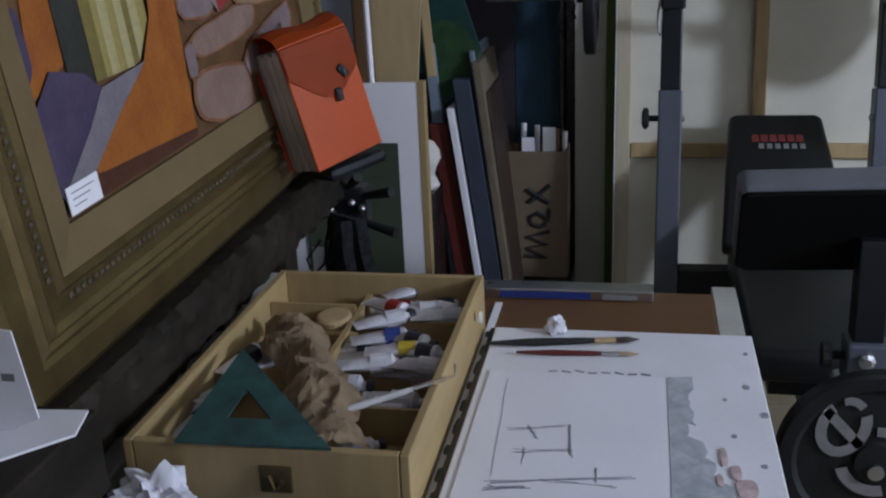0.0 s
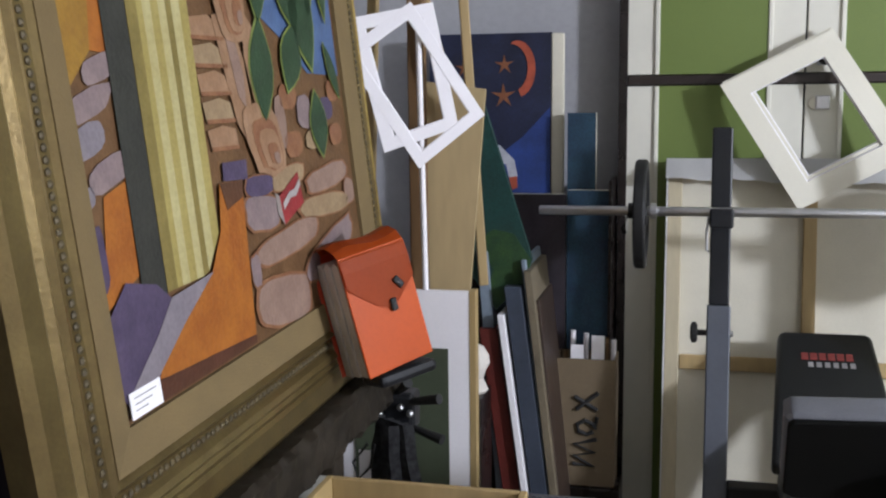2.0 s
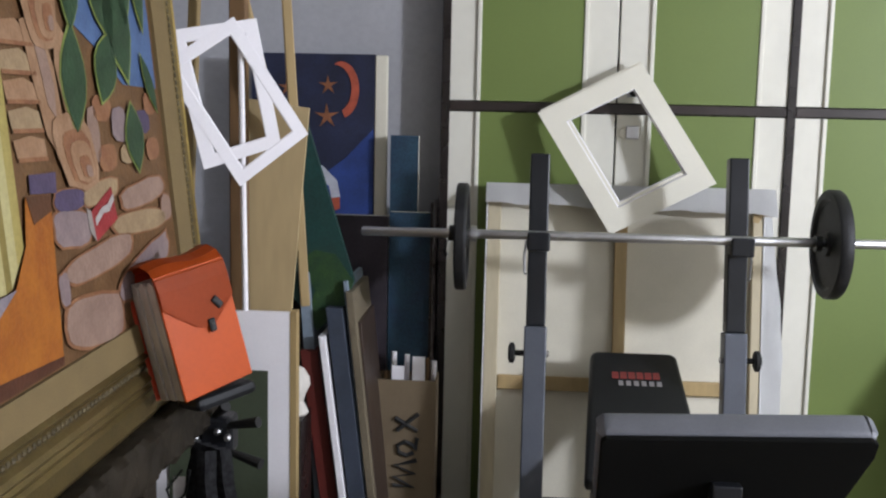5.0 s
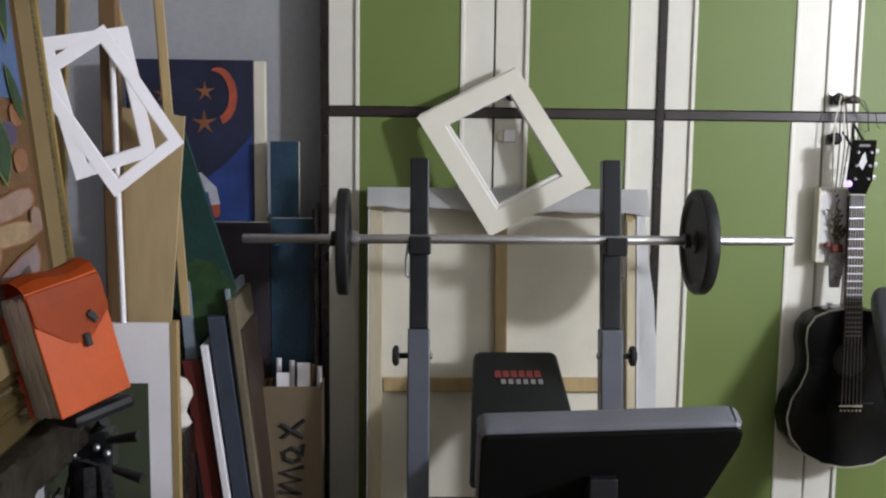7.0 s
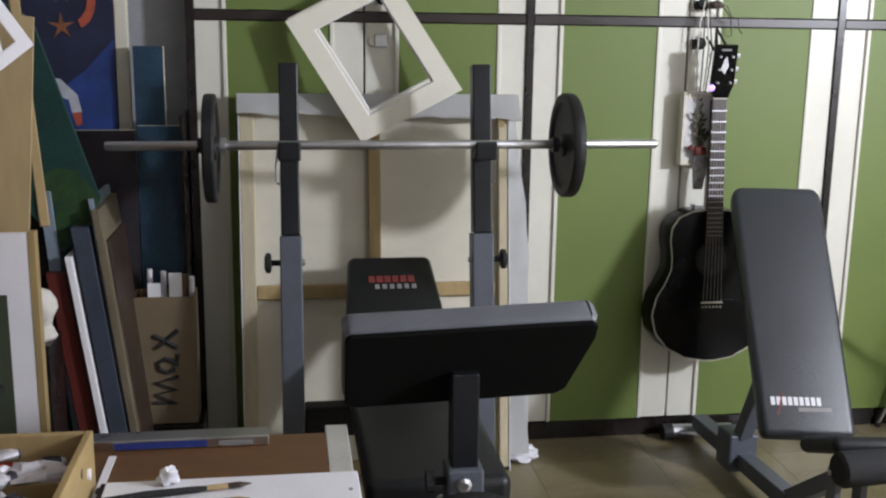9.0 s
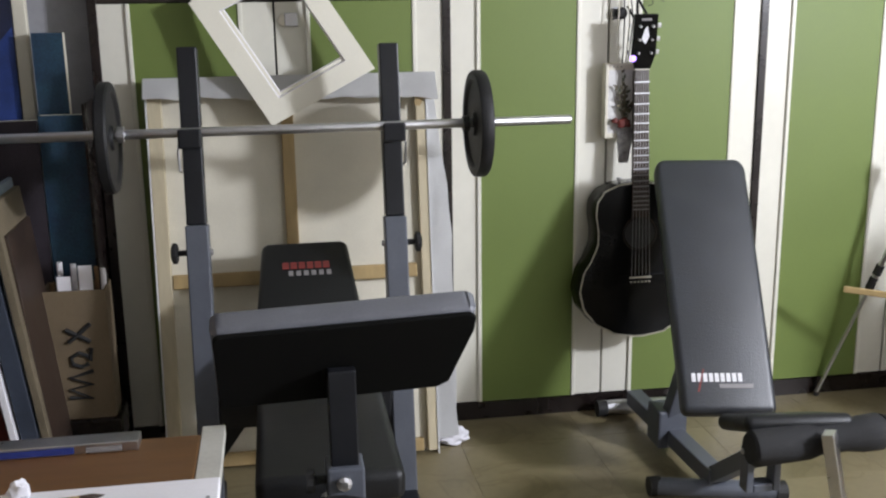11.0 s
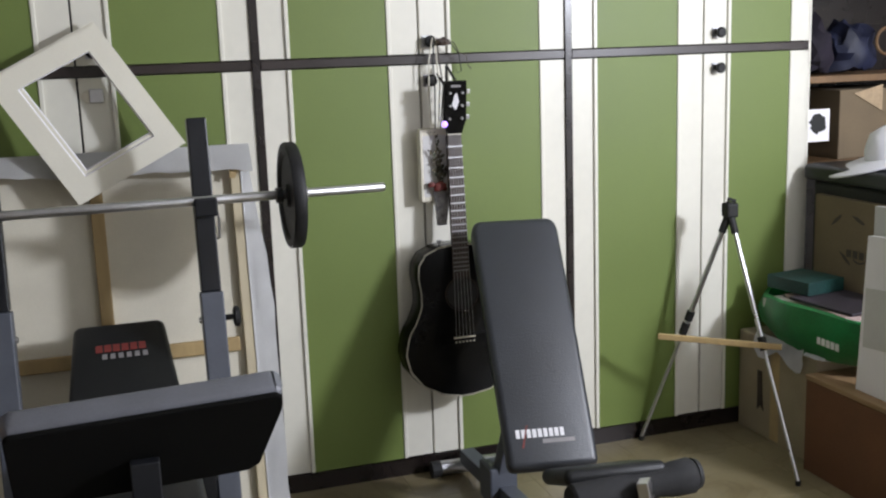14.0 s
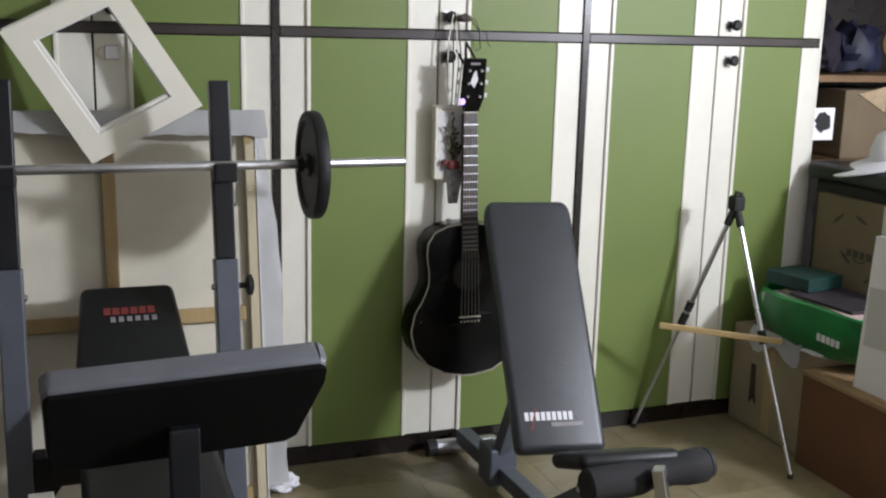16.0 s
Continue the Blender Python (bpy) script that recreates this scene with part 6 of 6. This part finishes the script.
# ---- boxes and bag at the wardrobe's end ----
def carton(name, x0, x1, y0, y1, z0, z1, mt, label, flap=0.0):
    c = thing(name, ((x0 + x1) / 2, (y0 + y1) / 2, z0), label, "box", "boxes at the wardrobe end")
    part("carton_body", box(x0, x1, y0, y1, z0, z1, 0.004), M[mt], c)
    part("tape", box(x0 - 0.0012, x0 - 0.0004, (y0 + y1) / 2 - 0.025, (y0 + y1) / 2 + 0.025, z0 + 0.01, z1 - 0.006), M["cork"], c, "strip of packing tape")
    if flap:
        part("flap", prism([(y0 + 0.01, 0), (y1 - 0.01, 0), (y1 - 0.03, flap), (y0 + 0.03, flap)], 0.004, 0, Matrix.Translation((x0, 0, z1)) @ Euler((radians(90), 0, radians(90))).to_matrix().to_4x4() @ pose(0, 0, 0, 0, 0, 0)), M[mt], c)
    return c


carton("cardboard_carton", 1.705, 2.02, -0.450, -0.014, 0.0, 0.368, "cardgrey", "grey brown cardboard carton standing on the floor")
tagged(part("ribbon", prism([(-0.012, 0.0), (0.012, 0.0), (0.018, -0.10), (0.026, -0.145), (0.008, -0.125), (-0.012, -0.148), (-0.010, -0.08)], 0.003, 0.0005, Matrix.Translation((1.7040, -0.145, 0.245)) @ Euler((radians(90), 0, radians(-90))).to_matrix().to_4x4()), M["rosewood"]), "dark ribbon hanging on the carton side", "ribbon")
hp = bmesh.new()
grid = [[hp.verts.new((1.700 - 0.010 * abs(math.sin(a * 0.9 + k)) - 0.004 * k, -0.13 - 0.27 * a / 8, 0.392 - k * (0.022 + 0.008 * math.sin(a * 1.1)))) for a in range(9)] for k in range(4)]
for q, u in zip(grid, grid[1:]):
    for a in range(8):
        hp.faces.new((q[a], q[a + 1], u[a + 1], u[a]))
bmesh.ops.solidify(hp, geom=hp.faces[:], thickness=0.002)
tagged(part("hanging_paper", hp, M["tissue"], smooth=True), "crumpled white paper hanging under the green bag", "paper")
cs = thing("wooden_case", (1.86, -0.77, 0.0), "reddish brown wooden case with a paler lid and brass handle", "case", "boxes at the wardrobe end")
part("case_body", box(1.660, 2.05, -1.05, -0.458, 0.0, 0.312, 0.003), M["browncard"], cs, "reddish brown front and sides")
part("lid", box(1.657, 2.053, -1.053, -0.455, 0.3125, 0.330, 0.004), M["casetop"], cs, "paler wooden lid")
hd = part("handle", tube([(1.745, -0.640, 0.332), (1.745, -0.642, 0.352), (1.745, -0.655, 0.357), (1.745, -0.742, 0.357), (1.745, -0.755, 0.352), (1.745, -0.757, 0.332)], 0.0045, 8), M["brass"], cs, "brass carrying handle")
for y in (-0.640, -0.757):
    part("handle_plate", box(1.733, 1.757, y - 0.012, y + 0.012, 0.3303, 0.3335, 0.001), M["brass"], hd)
bag = bmesh.new()
n, rows = 28, []
prof = [(0.02, 0.0), (0.80, 0.004), (1.0, 0.05), (1.05, 0.10), (1.0, 0.145), (0.93, 0.150), (0.88, 0.11), (0.02, 0.09)]
for r_, z in prof:
    ring = []
    for k in range(n):
        a = 2 * math.pi * k / n
        w = 1 + 0.06 * noise.noise(Vector((math.cos(a) * 2, math.sin(a) * 2, z * 20)))
        ring.append(bag.verts.new((1.84 + 0.175 * r_ * w * math.cos(a), -0.362 + 0.315 * r_ * w * math.sin(a), 0.370 + z * 1.16 * (1 + 0.22 * noise.noise(Vector((math.cos(a), math.sin(a), 3)))))))
    rows.append(ring)
for q, s in zip(rows, rows[1:]):
    for k in range(n):
        bag.faces.new((q[k], q[(k + 1) % n], s[(k + 1) % n], s[k]))
bag.faces.new(rows[0][::-1])
bag.faces.new(rows[-1])
gb = thing("green_bag", (1.84, -0.362, 0.37), "glossy green plastic bag slumped open on the cartons, full of books", "bag")
part("bag_body", bag, M["baggreen"], gb, "", True)
for k in range(5):
    part("print_bar", box(1.660, 1.662, -0.52 - 0.022 * k, -0.504 - 0.022 * k, 0.445, 0.468), M["whiteprint"], gb, "white print bar")
part("white_patch", box(1.672, 1.674, -0.33, -0.28, 0.452, 0.488), M["greyprint"], gb, "pale print patch")
for k, (x, y, sx, sy, z, h, a, mt, lb) in enumerate(((1.84, -0.40, 0.125, 0.21, 0.488, 0.034, 8, "beigetable", "thick book with cream pages in the green bag"), (1.85, -0.43, 0.115, 0.18, 0.523, 0.014, -6, "pink", "pale pink thin book in the green bag"), (1.84, -0.45, 0.115, 0.14, 0.538, 0.010, 6, "purple", "dark violet booklet in the green bag"), (1.83, -0.25, 0.085, 0.095, 0.549, 0.046, 10, "tealgreen", "dark green folded cloth cover on the books"))):
    tagged(part("book", box(-sx, sx, -sy, sy, 0, h, 0.003, m=pose(x, y + 0.035, z, 0, 0, a)), M[mt]), lb, "book", "books in the bag")
tagged(part("white_cloth", crumple(1.73, -0.43, 0.3695, 0.04, 0.06, 0.012, 12.0), M["tissue"], smooth=True), "crumpled white paper on the carton", "paper")
bn = thing("storage_bin", (2.2, -0.35, 0.0), "dark lidded bin with printed cardboard side", "bin")
part("bin_body", box(1.975, 2.40, -0.80, -0.055, 0.0, 0.905, 0.012), M["rubber"], bn, "dark bin")
part("lid", box(1.945, 2.43, -0.83, -0.03, 0.906, 0.965, 0.018, 3), M["blacktube"], bn, "dark lid")
pc = thing("printed_carton", (1.96, -0.36, 0.52), "brown carton with dark feather prints in front of the bin", "box")
part("carton_body", box(1.945, 1.972, -0.62, -0.108, 0.0, 0.862, 0.003), M["cardboard"], pc)
for k, (y, z, a) in enumerate(((-0.22, 0.78, 40), (-0.27, 0.66, -35), (-0.40, 0.60, 30), (-0.33, 0.80, -20), (-0.48, 0.76, 50), (-0.24, 0.56, 20), (-0.52, 0.63, -40))):
    part("feather_print", prism([(-0.03, 0), (0, 0.008), (0.035, 0.004), (0.04, 0), (0.03, -0.006), (0, -0.007)], 0.0008, 0, Matrix.Translation((1.9442, y, z)) @ Euler((radians(90), 0, radians(-90))).to_matrix().to_4x4() @ pose(0, 0, 0, 0, 0, a)), M["rosewood"], pc, "dark feather print")
for k in range(4):
    part("print_bar", box(1.9436, 1.9444, -0.305 - 0.032 * k, -0.282 - 0.032 * k, 0.664, 0.690), M["rosewood"], pc, "dark print bar")
part("print_swoosh", prism(ring_arc(-0.345, 0.70, 0.05, 0.05, 0, 235, 305, 0.006), 0.0008, 0, Matrix.Translation((1.9442, 0, 0)) @ Euler((radians(90), 0, radians(90))).to_matrix().to_4x4()), M["rosewood"], pc, "dark print curve")
ht = thing("sun_hat", (2.10, -0.28, 0.966), "white cloth sun hat lying on the bin lid", "hat")
part("crown", lathe([(0.001, 0.135), (0.045, 0.130), (0.080, 0.108), (0.098, 0.060), (0.100, 0.012), (0.096, 0.0)], pose(2.12, -0.30, 0.975, 4, -10), 28), M["tissue"], ht, "rounded hat crown", True)
part("brim", lathe([(0.094, 0.012), (0.14, 0.006), (0.185, -0.004), (0.186, 0.001), (0.14, 0.014), (0.094, 0.020)], pose(2.10, -0.260, 0.985, -10, -14, 0), 28), M["tissue"], ht, "bent hat brim", True)
tagged(part("foam_sheet", prism([(-0.98, 0.331), (-0.645, 0.331), (-0.672, 0.82), (-0.98, 0.84)], 0.02, 0, Matrix.Translation((1.70, 0, 0)) @ Euler((radians(90), 0, radians(90))).to_matrix().to_4x4()), M["whitecard"]), "white panel standing on the brown carton", "panel")
tagged(part("white_board", prism([(-0.98, 0.331), (-0.655, 0.331), (-0.655, 0.905), (-0.98, 0.925)], 0.012, 0, Matrix.Translation((1.735, 0, 0)) @ Euler((radians(90), 0, radians(90))).to_matrix().to_4x4()), M["offwhite"]), "taller white board standing behind the white panel", "panel")
tagged(part("paper_card", prism([(-0.85, 0.49), (-0.672, 0.475), (-0.675, 0.66), (-0.85, 0.675)], 0.0025, 0, Matrix.Translation((1.6965, 0, 0)) @ Euler((radians(90), 0, radians(90))).to_matrix().to_4x4()), M["offwhite"]), "pale paper card stuck on the white panel", "paper")
sh = thing("dark_shelf", (2.4, 0.2, 0), "dark open shelf crowded with boxes beyond the wardrobe", "shelf")
part("back", box(1.992, 3.2, 0.42, 0.44, 0.0, 2.3), M["black"], sh)
part("side", box(3.18, 3.2, 0.04, 0.419, 0.0, 2.3), M["postwood"], sh)
for z in (0.93, 1.245, 1.62, 2.0):
    part("shelf_board", box(1.996, 3.178, 0.05, 0.419, z, z + 0.025, 0.002), M["postwood"], sh, "brown shelf board")
tagged(part("brown_carton", box(2.17, 2.55, 0.06, 0.36, 0.956, 1.215, 0.004), M["cardboard"]), "brown open carton on the dark shelf", "box", "shelf boxes")
tagged(part("grey_carton", box(2.60, 2.95, 0.08, 0.36, 0.956, 1.19, 0.004), M["cardgrey"]), "grey carton on the dark shelf", "box", "shelf boxes")
card = thing("picture_card", (2.11, 0.045, 1.1), "small white card with a black ink blot pinned to the shelf", "card")
part("card", box(2.000, 2.115, 0.046, 0.049, 1.030, 1.150), M["whitecard"], card)
part("ink_blot", prism([(2.064 + (0.034 + 0.016 * noise.noise(Vector((3 * math.cos(a * 0.21), 3 * math.sin(a * 0.21), 1)))) * math.cos(a * 0.21), 1.097 + (0.036 + 0.018 * noise.noise(Vector((3 * math.cos(a * 0.21), 3 * math.sin(a * 0.21), 6)))) * math.sin(a * 0.21)) for a in range(30)], 0.001, 0, pose(0, 0.0455, 0, 90)), M["ink"], card, "black ink blot")
tagged(part("paper_triangle", prism([(2.23, 1.20), (2.36, 1.13), (2.36, 1.23)], 0.002, 0, pose(0, 0.058, 0, 90)), M["kraft"]), "torn pale paper on the carton", "paper")
for k, (x, z, mt, lb) in enumerate(((2.12, 1.272, "darkcloth", "dark bundled cloth on the shelf"), (2.30, 1.272, "navy", "dark blue bundle on the shelf"), (2.2, 1.647, "darkcloth", "dark cloth bundle on the upper shelf"), (2.5, 1.647, "purple", "dark purple bundle on the upper shelf"))):
    tagged(part("wrapped_cloth", crumple(x, 0.2, z, 0.10, 0.10, 0.12, 20.0 + k), M[mt], smooth=True), lb, "cloth", "shelf bundles")
rg = thing("wire_ring", (2.40, 0.1, 1.35), "pale wire ring hanging at the shelf", "ring")
part("ring", tube([(2.40 + 0.05 * math.cos(2 * math.pi * k / 20), 0.09, 1.39 + 0.05 * math.sin(2 * math.pi * k / 20)) for k in range(21)], 0.006, 8), M["postwood"], rg)
part("hook", tube([(2.40, 0.09, 1.44), (2.40, 0.10, 1.62)], 0.003, 6), M["postwood"], rg)

# ---- floor slabs ----
slab_mesh = {}
S = 0.40
nx, ny = int((FLOOR_X1 - FLOOR_X0) / S) + 1, int((FLOOR_Y1 - FLOOR_Y0) / S) + 1
for i in range(nx):
    for j in range(ny):
        x0, y0 = FLOOR_X0 + i * S, FLOOR_Y0 + j * S
        x1, y1 = min(x0 + S, FLOOR_X1), min(y0 + S, FLOOR_Y1)
        if x1 - x0 < 0.02 or y1 - y0 < 0.02:
            continue
        key = (round(x1 - x0, 3), round(y1 - y0, 3))
        if key not in slab_mesh:
            bm = box(0.0006, x1 - x0 - 0.0006, 0.0006, y1 - y0 - 0.0006, -0.004, 0.0)
            me = bpy.data.meshes.new("slab")
            bm.to_mesh(me)
            bm.free()
            me.materials.append(M["marble"])
            slab_mesh[key] = me
        ob = new("floor_slab", slab_mesh[key])
        ob.parent = floor_ob
        ob.matrix_parent_inverse = WORLD[floor_ob].inverted()
        ob.location = (x0, y0, 0)
